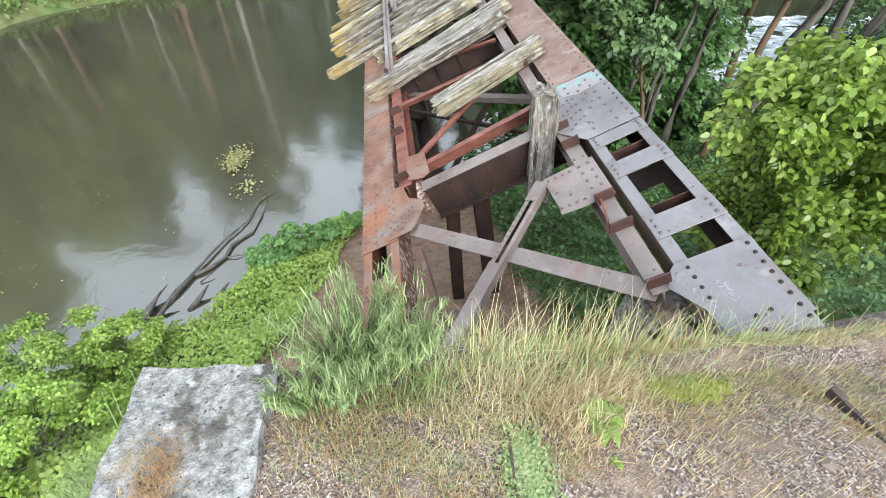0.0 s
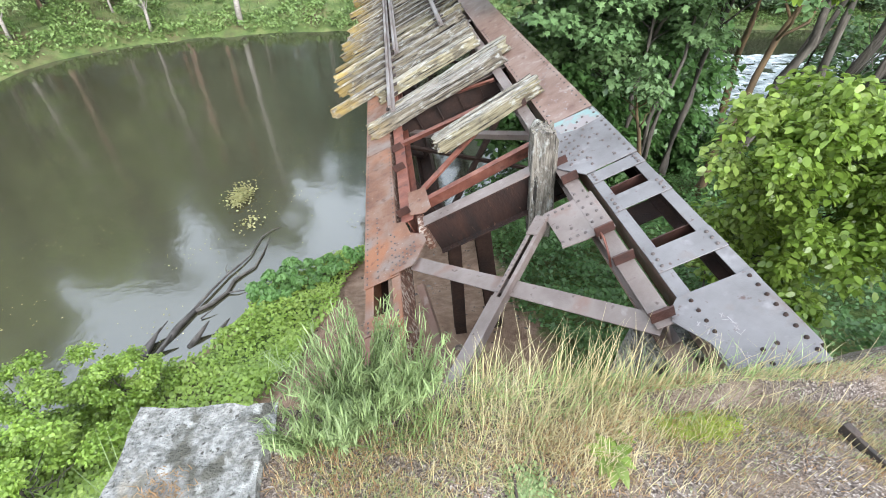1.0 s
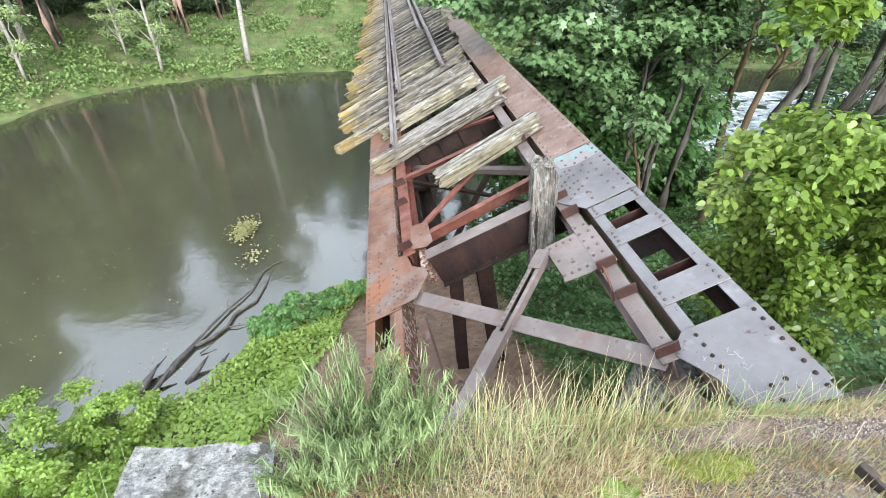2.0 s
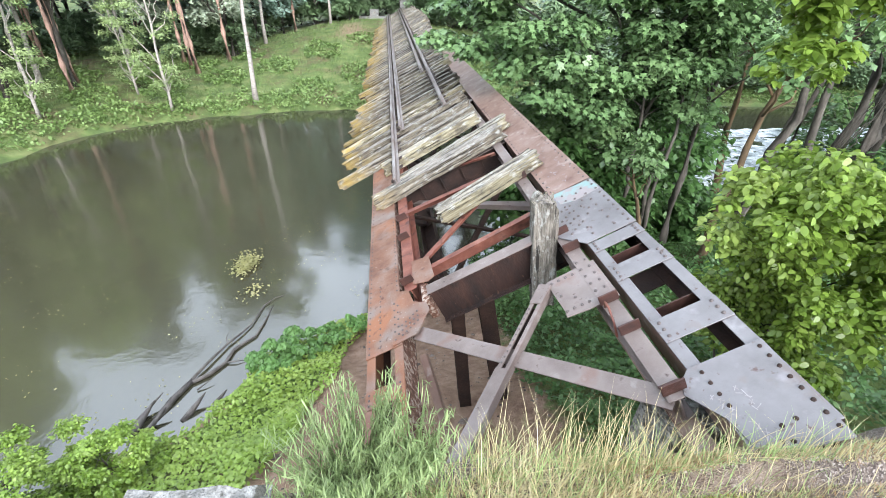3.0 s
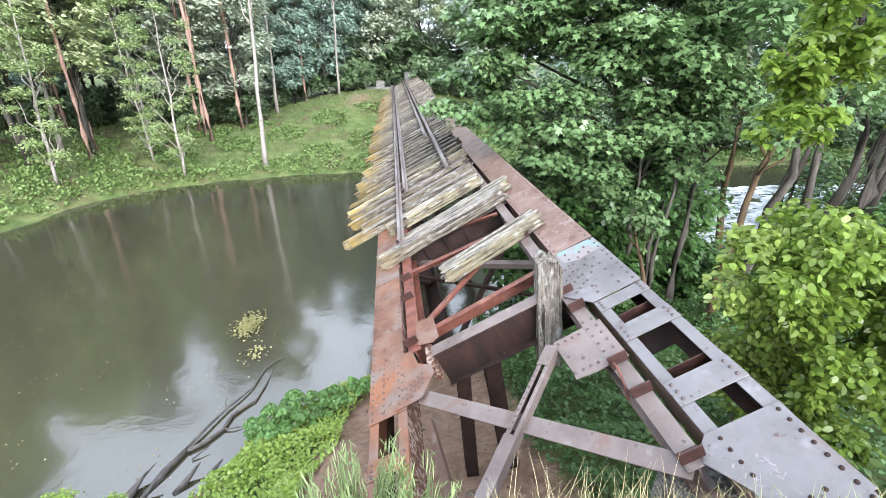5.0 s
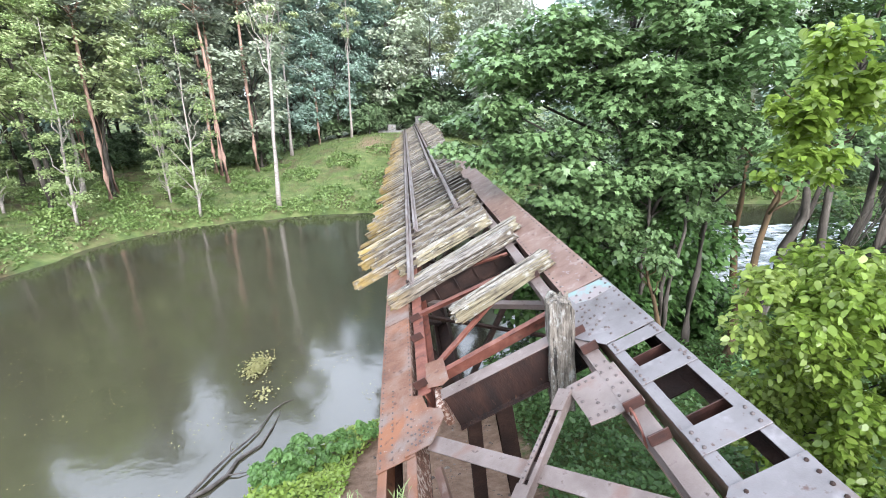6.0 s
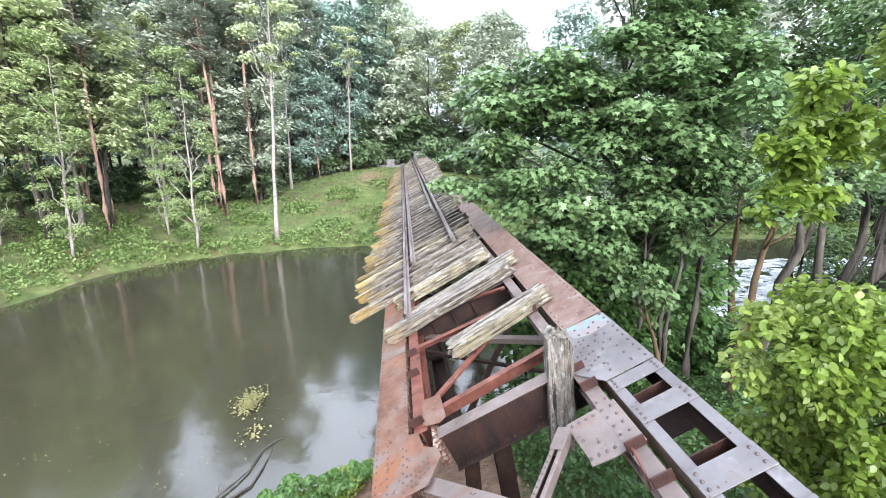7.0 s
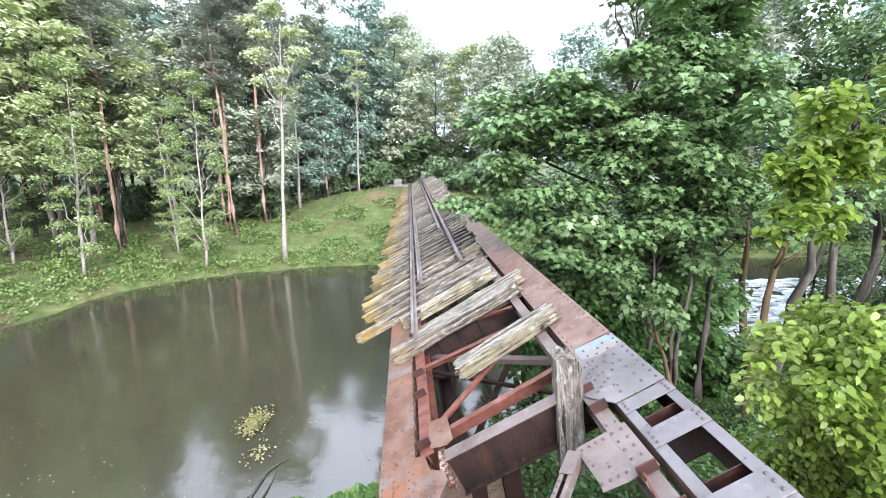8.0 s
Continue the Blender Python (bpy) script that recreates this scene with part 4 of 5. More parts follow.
# the big maple that leans over the deck
base = Vector((8.0, 13.0, land_at(8.0, 13.0)))
rr = random.Random(5)
cl = []
for i in range(120):
    t = (i + 0.5) / 120
    zc = 1 - 2 * t
    a = i * 2.39996
    s = math.sqrt(1 - zc * zc)
    d = Vector((s * math.cos(a), s * math.sin(a), zc))
    if d.y > 0.45:
        continue
    k = rr.uniform(0.72, 1.0)
    cl.append((5.9 + 4.1 * d.x * k, 12.6 + 2.7 * d.y * k, 3.6 + 5.0 * d.z * k, rr.uniform(0.6, 1.0)))
cl += [(1.5, 12.8, 0.9, 0.7), (2.2, 12.0, 0.8, 0.8), (2.6, 12.6, 1.6, 0.9), (1.9, 13.2, 1.7, 0.7), (3.2, 11.4, 0.4, 0.8), (4.0, 11.0, -0.2, 0.8), (5.3, 10.9, -0.5, 0.9), (3.1, 12.0, 2.7, 0.8), (8.8, 12.2, 0.6, 0.9), (9.4, 12.6, 1.8, 0.9)]
cl += [(3.8, 12.4, -0.9, 0.8), (4.8, 12.2, -1.2, 0.9), (5.8, 12.0, -1.3, 0.9), (6.8, 12.3, -1.0, 0.9), (7.8, 12.6, -0.6, 0.8), (4.6, 13.4, -1.7, 0.8), (6.2, 13.4, -1.9, 0.8)]
cl += [(5.9 + rr.uniform(-2.6, 2.6), 12.0 + rr.uniform(-1.2, 0.6), 4.2 + rr.uniform(-3.2, 3.8), rr.uniform(0.7, 1.0)) for _ in range(26)]
cl += [(rr.uniform(4.3, 8.4), rr.uniform(10.7, 11.7), rr.uniform(-0.6, 3.6), rr.uniform(0.6, 0.9)) for _ in range(20)]
cl = [q for q in cl if q[2] < 4.0 or q[0] > 5.0]
cl += [(4.3, 12.2, 3.2, 0.9), (3.6, 12.3, 3.2, 0.7), (4.9, 12.0, 3.9, 0.8), (4.0, 12.8, 2.4, 0.8)]
make_tree("maple_tree", Matrix.Translation(base), 11.5, 0.24, lift(cl, base), 64000, 0.165, MAPLE, BARK, "large dark green maple leaning over the bridge deck", PALMATE, 0.45, lean=(-2.0, -0.6), hollow=0.15, limbs=30, seed=3, flat=0.42)

# a second broad tree behind it, its leaf colour paled by painted-in haze
base = Vector((10.0, 15.3, land_at(10.0, 15.3)))
cl = [(10.0 + 3.6 * math.cos(i * 2.4) * (0.5 + 0.5 * rr.random()), 16.0 + 2.6 * math.sin(i * 2.4), 2.5 + 0.32 * i + rr.uniform(-0.5, 0.5), rr.uniform(0.9, 1.5)) for i in range(30)]
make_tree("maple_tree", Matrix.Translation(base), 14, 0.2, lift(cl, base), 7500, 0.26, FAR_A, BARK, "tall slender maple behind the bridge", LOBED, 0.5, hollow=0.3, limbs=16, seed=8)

# slim trunks on the wet ground beside the bridge
for i, (x, y, hgt, r, lx, bark) in enumerate(((7.4, 11.0, 6.5, 0.10, 0.2, BARK), (7.0, 11.6, 6.0, 0.13, -0.2, BARK), (7.8, 11.9, 7.0, 0.1, 0.3, BARK), (7.5, 10.2, 3.6, 0.11, -1.5, OCHRE), (8.5, 9.8, 8.5, 0.13, 0.9, OCHRE), (8.6, 11.5, 9.0, 0.12, 0.1, BARK),
                                              (11.5, 12.4, 10, 0.2, 1.6, BARK), (13.2, 12.0, 12, 0.17, -0.5, BARK), (14.8, 12.5, 12, 0.3, 1.0, BARK), (16.6, 13.0, 13, 0.2, -0.3, BARK), (12.4, 14.4, 11, 0.15, -1.2, OCHRE), (18.0, 14.5, 14, 0.24, 0.6, BARK), (15.5, 15.2, 13, 0.13, 0.2, BARK), (20.5, 13.6, 14, 0.25, 0, BARK), (13.9, 14.2, 12, 0.2, 0.9, BARK), (15.9, 14.0, 13, 0.22, 0.8, BARK))):
    b = Vector((x, y, land_at(x, y)))
    tall = hgt > 8
    cl = [(lx * 0.8 + 1.5 * math.cos(k * 2.4 + i), 1.5 * math.sin(k * 2.4 + i), hgt * (0.66 + 0.05 * k), 0.8) for k in range(8)] if tall else [(lx * 0.9 + 0.5 * math.cos(k * 2.4), 0.5 * math.sin(k * 2.4), hgt * (0.85 + 0.05 * k), 0.45) for k in range(4)]
    make_tree("slender_tree", Matrix.Translation(b), hgt, r, cl, 2200 if tall else 500, 0.2, MAPLE, bark, "slender riverside tree with a bare trunk", DIAMOND, 0.5, lean=(lx, 0), group="slender riverside trees", limbs=6, seed=20 + i, low=0.55)

# dark undergrowth between the trunks
for i, (x, y, s, n) in enumerate(((5.6, 13.0, 1.8, 2400), (7.0, 13.6, 2.0, 2600), (8.6, 14.2, 2.0, 2600), (9.8, 14.6, 1.9, 2400), (17.0, 14.9, 1.1, 1500), (18.6, 15.2, 2.0, 2400), (4.4, 12.2, 1.3, 2000), (6.4, 11.6, 0.9, 1300), (13.6, 13.6, 0.7, 1000), (21, 12.0, 2.0, 2400), (24, 14, 2.2, 2400), (18.4, 11, 1.6, 2000), (17.0, 12.5, 1.4, 1600), (19.5, 15.0, 1.3, 1500), (9.8, 12.0, 0.7, 1000), (22, 15, 1.5, 1500))):
    b = Vector((x, y, land_at(x, y)))
    cl = [(s * 0.8 * math.cos(k * 2.4 + i), s * 0.8 * math.sin(k * 2.4 + i), s * (0.4 + 0.22 * k), s * 0.55) for k in range(9)]
    make_tree("understory_shrub", Matrix.Translation(b), 2.3 * s, 0.04, cl, int(1.5 * n), 0.23, SHADE, BARK, "dark green shrub under the riverside trees", DIAMOND, 0.45, category="bush", group="shrubs beside the bridge", hollow=0.25, limbs=6, seed=140 + i, low=0.1)

# hazel at the edge of the embankment
base = Vector((4.9, 4.3, land_at(4.9, 4.3)))
cl = [(3.45, 3.5, 2.0, 0.36), (3.9, 3.6, 2.35, 0.5), (4.5, 3.6, 2.1, 0.45), (4.6, 3.5, 2.8, 0.6), (5.2, 3.6, 2.6, 0.7), (4.2, 3.5, 3.0, 0.45), (5.4, 3.4, 3.4, 0.7), (5.0, 3.8, 1.7, 0.45), (3.25, 3.45, 1.72, 0.25),
      (3.3, 3.45, 0.55, 0.28), (3.75, 3.5, 0.42, 0.42), (4.3, 3.6, 0.5, 0.55), (4.2, 3.7, -0.1, 0.6), (4.9, 3.6, 0.35, 0.7), (4.6, 3.9, -0.8, 0.75), (5.5, 3.5, 0.0, 0.8), (4.4, 4.2, -1.5, 0.7), (5.3, 3.7, -1.0, 0.8), (5.9, 3.7, 0.9, 0.6), (6.0, 3.6, -0.4, 0.8), (5.2, 4.4, -2.0, 0.8), (4.3, 3.0, -0.7, 0.55), (4.9, 2.8, -0.5, 0.6)]
cl = [(x + rr.gauss(0, 0.45 * r), y + rr.gauss(0, 0.4 * r), z + rr.gauss(0, 0.42 * r), r * rr.uniform(0.36, 0.58)) for x, y, z, r in cl for _ in range(7)]
make_tree("hazel_bush", Matrix.Translation(base), 4.5, 0.05, lift(cl, base), 44000, 0.078, HAZEL, BARK, "bright yellow-green hazel bush on the embankment slope", OVAL, 0.4, category="bush", hollow=0.1, limbs=40, seed=5, low=0.1, jitter=1.7)

# bright bushes low on the bank by the water
def bush_clumps(s, count, seed):
    """Small flat sprays in a low uneven dome."""
    q = random.Random(seed)
    out = []
    for k in range(count):
        a, d, t = k * 2.4, s * math.sqrt(q.random()), q.random()
        out.append((d * math.cos(a), d * math.sin(a), s * (0.25 + 1.15 * t * (1 - 0.6 * (d / s) ** 2)), s * q.uniform(0.16, 0.27)))
    return out


for i, (x, y, s, n) in enumerate(((-5.9, 4.7, 1.15, 3600), (-4.7, 5.0, 0.8, 2400), (-5.0, 3.2, 1.0, 2800), (-6.0, 2.4, 1.1, 2500))):
    b = Vector((x, y, land_at(x, y)))
    make_tree("river_bush", Matrix.Translation(b), 1.5 * s, 0.03, bush_clumps(s, 34, 300 + i), 4 * n, 0.06, BUSH, BARK, "light green leafy bush on the river bank", DIAMOND, 0.3, jitter=1.6, category="bush", group="bushes on the near bank", hollow=0.1, limbs=12, seed=40 + i, low=0.1, flat=0.45)
for i, (x, y, s, n) in enumerate(((-2.75, 7.75, 0.5, 2200), (-2.25, 8.1, 0.5, 2200), (-1.65, 8.45, 0.42, 1800), (-1.1, 8.8, 0.36, 1400), (-2.6, 7.25, 0.36, 1400))):
    b = Vector((x, y, land_at(x, y)))
    make_tree("dock_clump", Matrix.Translation(b), 1.2 * s, 0.015, bush_clumps(s, 22, 330 + i), int(1.5 * n), 0.075, DOCK, BARK, "dense dark green leafy plants at the water's edge", OVAL, 0.45, category="bush", group="leafy plants at the water", hollow=0.1, limbs=5, seed=50 + i, low=0.1, flat=0.7)

# ---- the wood on the far bank ----
FAR_LABEL = "tall leafy tree in the wood across the river"
kinds = []
# crowns in the FAR and NEEDLE leaves, which carry haze in their colour
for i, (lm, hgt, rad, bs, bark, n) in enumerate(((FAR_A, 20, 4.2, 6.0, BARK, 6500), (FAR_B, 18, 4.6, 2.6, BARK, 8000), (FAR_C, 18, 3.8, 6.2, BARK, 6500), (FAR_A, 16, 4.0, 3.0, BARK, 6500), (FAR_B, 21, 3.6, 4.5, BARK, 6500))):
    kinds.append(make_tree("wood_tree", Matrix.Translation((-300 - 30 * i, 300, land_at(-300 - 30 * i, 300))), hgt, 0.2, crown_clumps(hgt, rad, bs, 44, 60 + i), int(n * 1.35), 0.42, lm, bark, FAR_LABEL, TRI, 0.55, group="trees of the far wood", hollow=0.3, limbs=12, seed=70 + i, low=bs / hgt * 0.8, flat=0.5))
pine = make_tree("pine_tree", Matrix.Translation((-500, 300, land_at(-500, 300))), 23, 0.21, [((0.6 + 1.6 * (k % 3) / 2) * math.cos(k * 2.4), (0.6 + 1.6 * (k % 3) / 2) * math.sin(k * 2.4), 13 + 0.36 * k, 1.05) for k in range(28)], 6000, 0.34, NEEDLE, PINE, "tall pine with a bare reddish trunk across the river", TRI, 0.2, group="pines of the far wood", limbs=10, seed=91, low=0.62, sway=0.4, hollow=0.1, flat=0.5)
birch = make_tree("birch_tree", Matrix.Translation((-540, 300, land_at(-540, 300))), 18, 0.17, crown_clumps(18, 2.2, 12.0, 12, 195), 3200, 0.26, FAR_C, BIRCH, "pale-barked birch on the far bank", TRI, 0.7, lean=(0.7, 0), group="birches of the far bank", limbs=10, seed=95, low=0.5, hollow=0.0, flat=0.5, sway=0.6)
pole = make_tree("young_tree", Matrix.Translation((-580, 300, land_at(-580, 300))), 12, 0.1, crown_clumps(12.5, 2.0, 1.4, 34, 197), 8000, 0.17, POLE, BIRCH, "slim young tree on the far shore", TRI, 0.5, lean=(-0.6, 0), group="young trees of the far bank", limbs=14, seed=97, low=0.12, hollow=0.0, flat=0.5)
shrub = make_tree("shrub", Matrix.Translation((-620, 300, land_at(-620, 300))), 3.2, 0.05, [(1.1 * math.cos(k * 2.4), 1.1 * math.sin(k * 2.4), 0.6 + 0.25 * k, 0.75) for k in range(9)], 1500, 0.36, THICKET, BARK, "dark leafy shrub under the far trees", TRI, 0.5, category="bush", group="shrubs of the far wood", limbs=6, seed=98, low=0.1)


def put(kind, x, y, s=1.0, turn=None, lean=0.0):
    m = Matrix.Translation((x, y, land_at(x, y) - 0.1)) @ pose(0, 0, 0, lean, lean * 0.7, rr.uniform(0, 360) if turn is None else turn) @ Matrix.Diagonal((s, s, s * rr.uniform(0.94, 1.06), 1))
    return copy_thing(kind, m)


rr = random.Random(21)
for x, y, s in ((-16.2, 42.5, 1.0), (-13.6, 44.5, 1.05), (-17.6, 45, 0.95), (-12.8, 49, 1.0), (-20.6, 33.5, 0.9), (-21.6, 36, 0.85), (-15.0, 40.5, 0.95), (-27, 42, 0.9), (-28.6, 44, 0.9), (-23, 50, 1.0), (-31, 47, 1), (-19.5, 53, 1.0), (-9.5, 56, 0.95)):
    put(pine, x, y, s, lean=rr.uniform(-2, 2))
for x, y, s, tn in ((-8.9, 32.9, 1.0, 20), (-11.5, 50, 1.0, 100), (-21.5, 44, 0.95, 200), (-5.6, 55, 0.85, 300), (-24, 36, 1, 40)):
    put(birch, x, y, s, tn)
for x, y, s in ((-13.6, 31.0, 1.0), (-19.4, 27.9, 1.0), (-16.8, 34, 0.85), (-25, 30, 1.0)):
    put(pole, x, y, s)
for x, y, k in ((-25.5, 22.5, 2), (-29, 27, 0), (-24, 33, 2), (-32, 33, 0), (-36, 25, 3), (-23.5, 39, 0), (-25, 41, 2), (-11.0, 57, 1), (-7.5, 59, 1), (-3.5, 62, 4), (0.5, 66, 2), (4.5, 63, 3), (8.5, 60, 2), (11, 55, 0), (-6.0, 64, 1), (2.5, 74, 0), (6.5, 76, 4), (-1.5, 77, 4), (10.5, 71, 0), (14.5, 66, 2), (-4, 71, 0), (-22.5, 30.5, 2), (-27.5, 33, 2), (-21.5, 35.5, 2), (-30, 38.5, 0), (-33, 29, 2), (-38, 31, 0), (-13.5, 55, 1)):
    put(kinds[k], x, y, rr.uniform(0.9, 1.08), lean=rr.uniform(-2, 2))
for row, y0 in enumerate((47, 54, 62)):
    for k in range(11 + row):
        x = -52 - 4 * row + 4.9 * k + rr.uniform(-1.6, 1.6)
        if x > -10 and y0 < 60:
            continue
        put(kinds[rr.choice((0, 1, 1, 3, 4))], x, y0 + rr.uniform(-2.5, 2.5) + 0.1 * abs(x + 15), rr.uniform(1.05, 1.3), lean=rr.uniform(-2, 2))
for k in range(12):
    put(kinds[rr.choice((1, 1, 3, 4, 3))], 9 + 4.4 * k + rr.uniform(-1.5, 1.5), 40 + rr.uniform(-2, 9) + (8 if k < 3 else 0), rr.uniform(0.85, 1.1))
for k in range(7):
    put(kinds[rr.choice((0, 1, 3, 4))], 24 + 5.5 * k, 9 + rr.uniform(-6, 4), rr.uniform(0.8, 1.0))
for k in range(26):
    put(shrub, 5 + 1.6 * k + rr.uniform(-0.8, 0.8), 35.2 + rr.uniform(-0.6, 2) + (16 if k < 6 else 0), rr.uniform(0.9, 1.6))
    put(shrub, 10 + 1.7 * k + rr.uniform(-0.8, 0.8), 40.5 + rr.uniform(-1, 4), rr.uniform(1.3, 2.0))
for k in range(16):
    put(shrub, -13 + 1.6 * k + rr.uniform(-0.5, 0.5), 61 + rr.uniform(-1, 3), rr.uniform(1.5, 2.3))
for x, y in ((-3.6, 56.5), (-2.6, 58.5), (4.4, 57), (5.6, 58.6), (0.5, 60.5), (2.5, 60), (-5, 58)):
    put(shrub, x, y, rr.uniform(0.8, 1.2))
for k in range(44):
    put(shrub, -58 + 1.05 * k + rr.uniform(-1.2, 1.2), 45 + rr.uniform(-3, 9) + 0.2 * max(0, k - 25), rr.uniform(0.6, 1.2))
for i, ob in enumerate(kinds + [pine, birch, pole, shrub]):
    x, y = -50 - 4 * i, 44 + 2 * i
    ob.matrix_world = Matrix.Translation((x, y, land_at(x, y) - 0.1))


def cover_stuff(name, count, x0, x1, y0, y1, keep, size, tall, material, label, category, shape=DIAMOND, droop=0.35):
    """Low leaves spread over the ground where keep(x, y, z, shore) holds."""
    x, y = RNG.uniform(x0, x1, count), RNG.uniform(y0, y1, count)
    z, ds = land(x, y), river_distance(x, y)
    lump = 0.55 + 0.45 * np.sin(x * 2.1 + 1.7 * np.sin(y * 1.3)) * np.sin(y * 2.4 + x)
    ok = keep(x, y, z, ds) & (RNG.random(count) < 0.35 + 0.65 * lump)
    p = np.stack([x, y, z + 0.03 + tall * lump * RNG.random(count) ** 0.7], -1)[ok]
    ob = new(name, leaf_mesh(name, p, size, material, shape, droop))
    tagged(ob, label, category, kind="stuff")


def sand_here(x, y):
    return (x > -2.1 + 0.22 * (y - 3.3) + 0.12 * np.sin(y * 3)) & (x < 2.3 + 0.2 * np.sin(y * 2)) & (y > 1)


cover_stuff("bank_weeds", 110000, -8.2, 0.4, -1.5, 10.4, lambda x, y, z, ds: (ds > np.where((x > -5.7) & (x < -3.8), 0.3, -0.15)) & (z < -0.5) & ~(sand_here(x, y) & (y < 8.7)), 0.085, 0.42, COVER, "bright green nettles and weeds on the near bank", "weeds", DIAMOND)
cover_stuff("shade_weeds", 105000, 1.6, 14, 2.2, 16, lambda x, y, z, ds: (ds > 0) & (z < -0.9) & ~sand_here(x, y), 0.095, 0.85, SHADE, "dark green undergrowth beside the bridge", "weeds", DIAMOND)
cover_stuff("far_bank_weeds", 210000, -34, 40, 18, 48, lambda x, y, z, ds: (ds > 0.05) & ((ds < 2.0) | ((np.sin(x * 0.9) * np.sin(y * 0.8 + x * 0.3) > 0.1) & (ds < 14)) | ((x < -15) & (ds < 9) & (np.sin(x * 1.3 + y) > -0.5))), 0.2, 0.5, COVER2, "broad-leaved green weeds on the far bank", "weeds", DIAMOND, 0.6)
cover_stuff("far_grass", 40000, -40, 8, 20, 56, lambda x, y, z, ds: ds > 1.0, 0.3, 0.12, COVER2, "rough green grass under the far trees", "grass", [(-0.06, -0.5), (0.06, -0.5), (0, 0.5)], 1.0)


# ---- the embankment top ----
CONC = mat("weathered_concrete", [(0.3, (0.06, 0.058, 0.053)), (0.46, (0.165, 0.163, 0.153)), (0.62, (0.27, 0.268, 0.258))], 26, 0.95, 1.0, 75,
           patches=[((0.075, 0.072, 0.058), 6.0, 0.53, 0.64), ((0.35, 0.35, 0.335), 9, 0.56, 0.66), ((0.05, 0.047, 0.04), 38, 0.62, 0.68), ((0.2, 0.165, 0.11), 3.5, 0.6, 0.72)])
IRON = mat("black_rusty_iron", [(0.4, (0.02, 0.017, 0.015)), (0.7, (0.075, 0.05, 0.04))], 8, 0.7, 0.5, 60)
MOSS = leaf_mat("yellow_moss", (0.16, 0.2, 0.02), (0.24, 0.29, 0.03), (0.33, 0.36, 0.06), 0.2)
STONE = mat("mixed_pebble", [(0.35, (0.085, 0.062, 0.05)), (0.5, (0.165, 0.128, 0.108)), (0.7, (0.31, 0.265, 0.235))], 3, 0.9, 0.2, 60, vary=0.65)
DRIFT = mat("wet_driftwood", [(0.35, (0.035, 0.03, 0.027)), (0.65, (0.13, 0.115, 0.105))], 5, 0.7, 0.8, 25)


def rough_block(bm, pts, z0, z1, amount, cuts):
    """A slab of masonry with a broken, pitted surface."""
    slab(bm, pts, z0, z1)
    bmesh.ops.subdivide_edges(bm, edges=bm.edges[:], cuts=cuts, use_grid_fill=True)
    bmesh.ops.triangulate(bm, faces=[f for f in bm.faces if len(f.verts) > 4])
    for v in bm.verts:
        c = v.co
        n = noise.noise(c * 4.0) * 0.3 + noise.noise(c * 14.0) * 0.3 + abs(noise.noise(c * 31)) * -0.35
        v.co = c + Vector((noise.noise(c * 5 + Vector((9, 0, 0))), noise.noise(c * 5 + Vector((0, 9, 0))), n)) * amount


bm = bmesh.new()
rough_block(bm, [(-1.36, 0.2), (-0.72, 0.2), (-0.64, 1.41), (-1.33, 1.43)], -1.6, 0.03, 0.04, 40)
tagged(part("concrete_block", bm, CONC, None), "broken pale grey concrete wing wall on the embankment", "concrete block")

bm = bmesh.new()
rough_block(bm, [(-0.72, 0.7), (4.2, 0.7), (4.2, 1.22), (-0.72, 1.22)], -4.2, -0.28, 0.03, 10)
tagged(part("abutment", bm, CONC, None), "concrete bridge abutment under the gravel", "abutment", kind="structure")
bm = bmesh.new()
rough_block(bm, [(2.12, 2.0), (2.52, 2.0), (2.52, 2.5), (2.12, 2.5)], land_at(2.3, 2.25) - 0.3, -0.78, 0.03, 9)
tagged(part("bearing_pier", bm, CONC, None), "mossy grey concrete pier under the chord end", "pier")
bm = bmesh.new()
rough_block(bm, [(-2.6, SPAN + 0.1), (3.4, SPAN + 0.1), (3.4, SPAN + 1.2), (-2.6, SPAN + 1.2)], -5.0, -1.0, 0.06, 6)
tagged(part("abutment", bm, CONC, None), "concrete abutment at the far end of the bridge", "abutment", kind="structure")
for x, z, w in ((-0.9, -0.9, 0.5), (2.6, 0.1, 0.6)):
    bm = bmesh.new()
    rough_block(bm, [(x - w, SPAN + 0.3), (x + w, SPAN + 0.3), (x + w, SPAN + 1.0), (x - w, SPAN + 1.0)], -1.1, z + 0.6, 0.05, 5)
    tagged(part("stone_pier", bm, CONC, None), "dark stone end pier of the far abutment", "pier", "end piers")


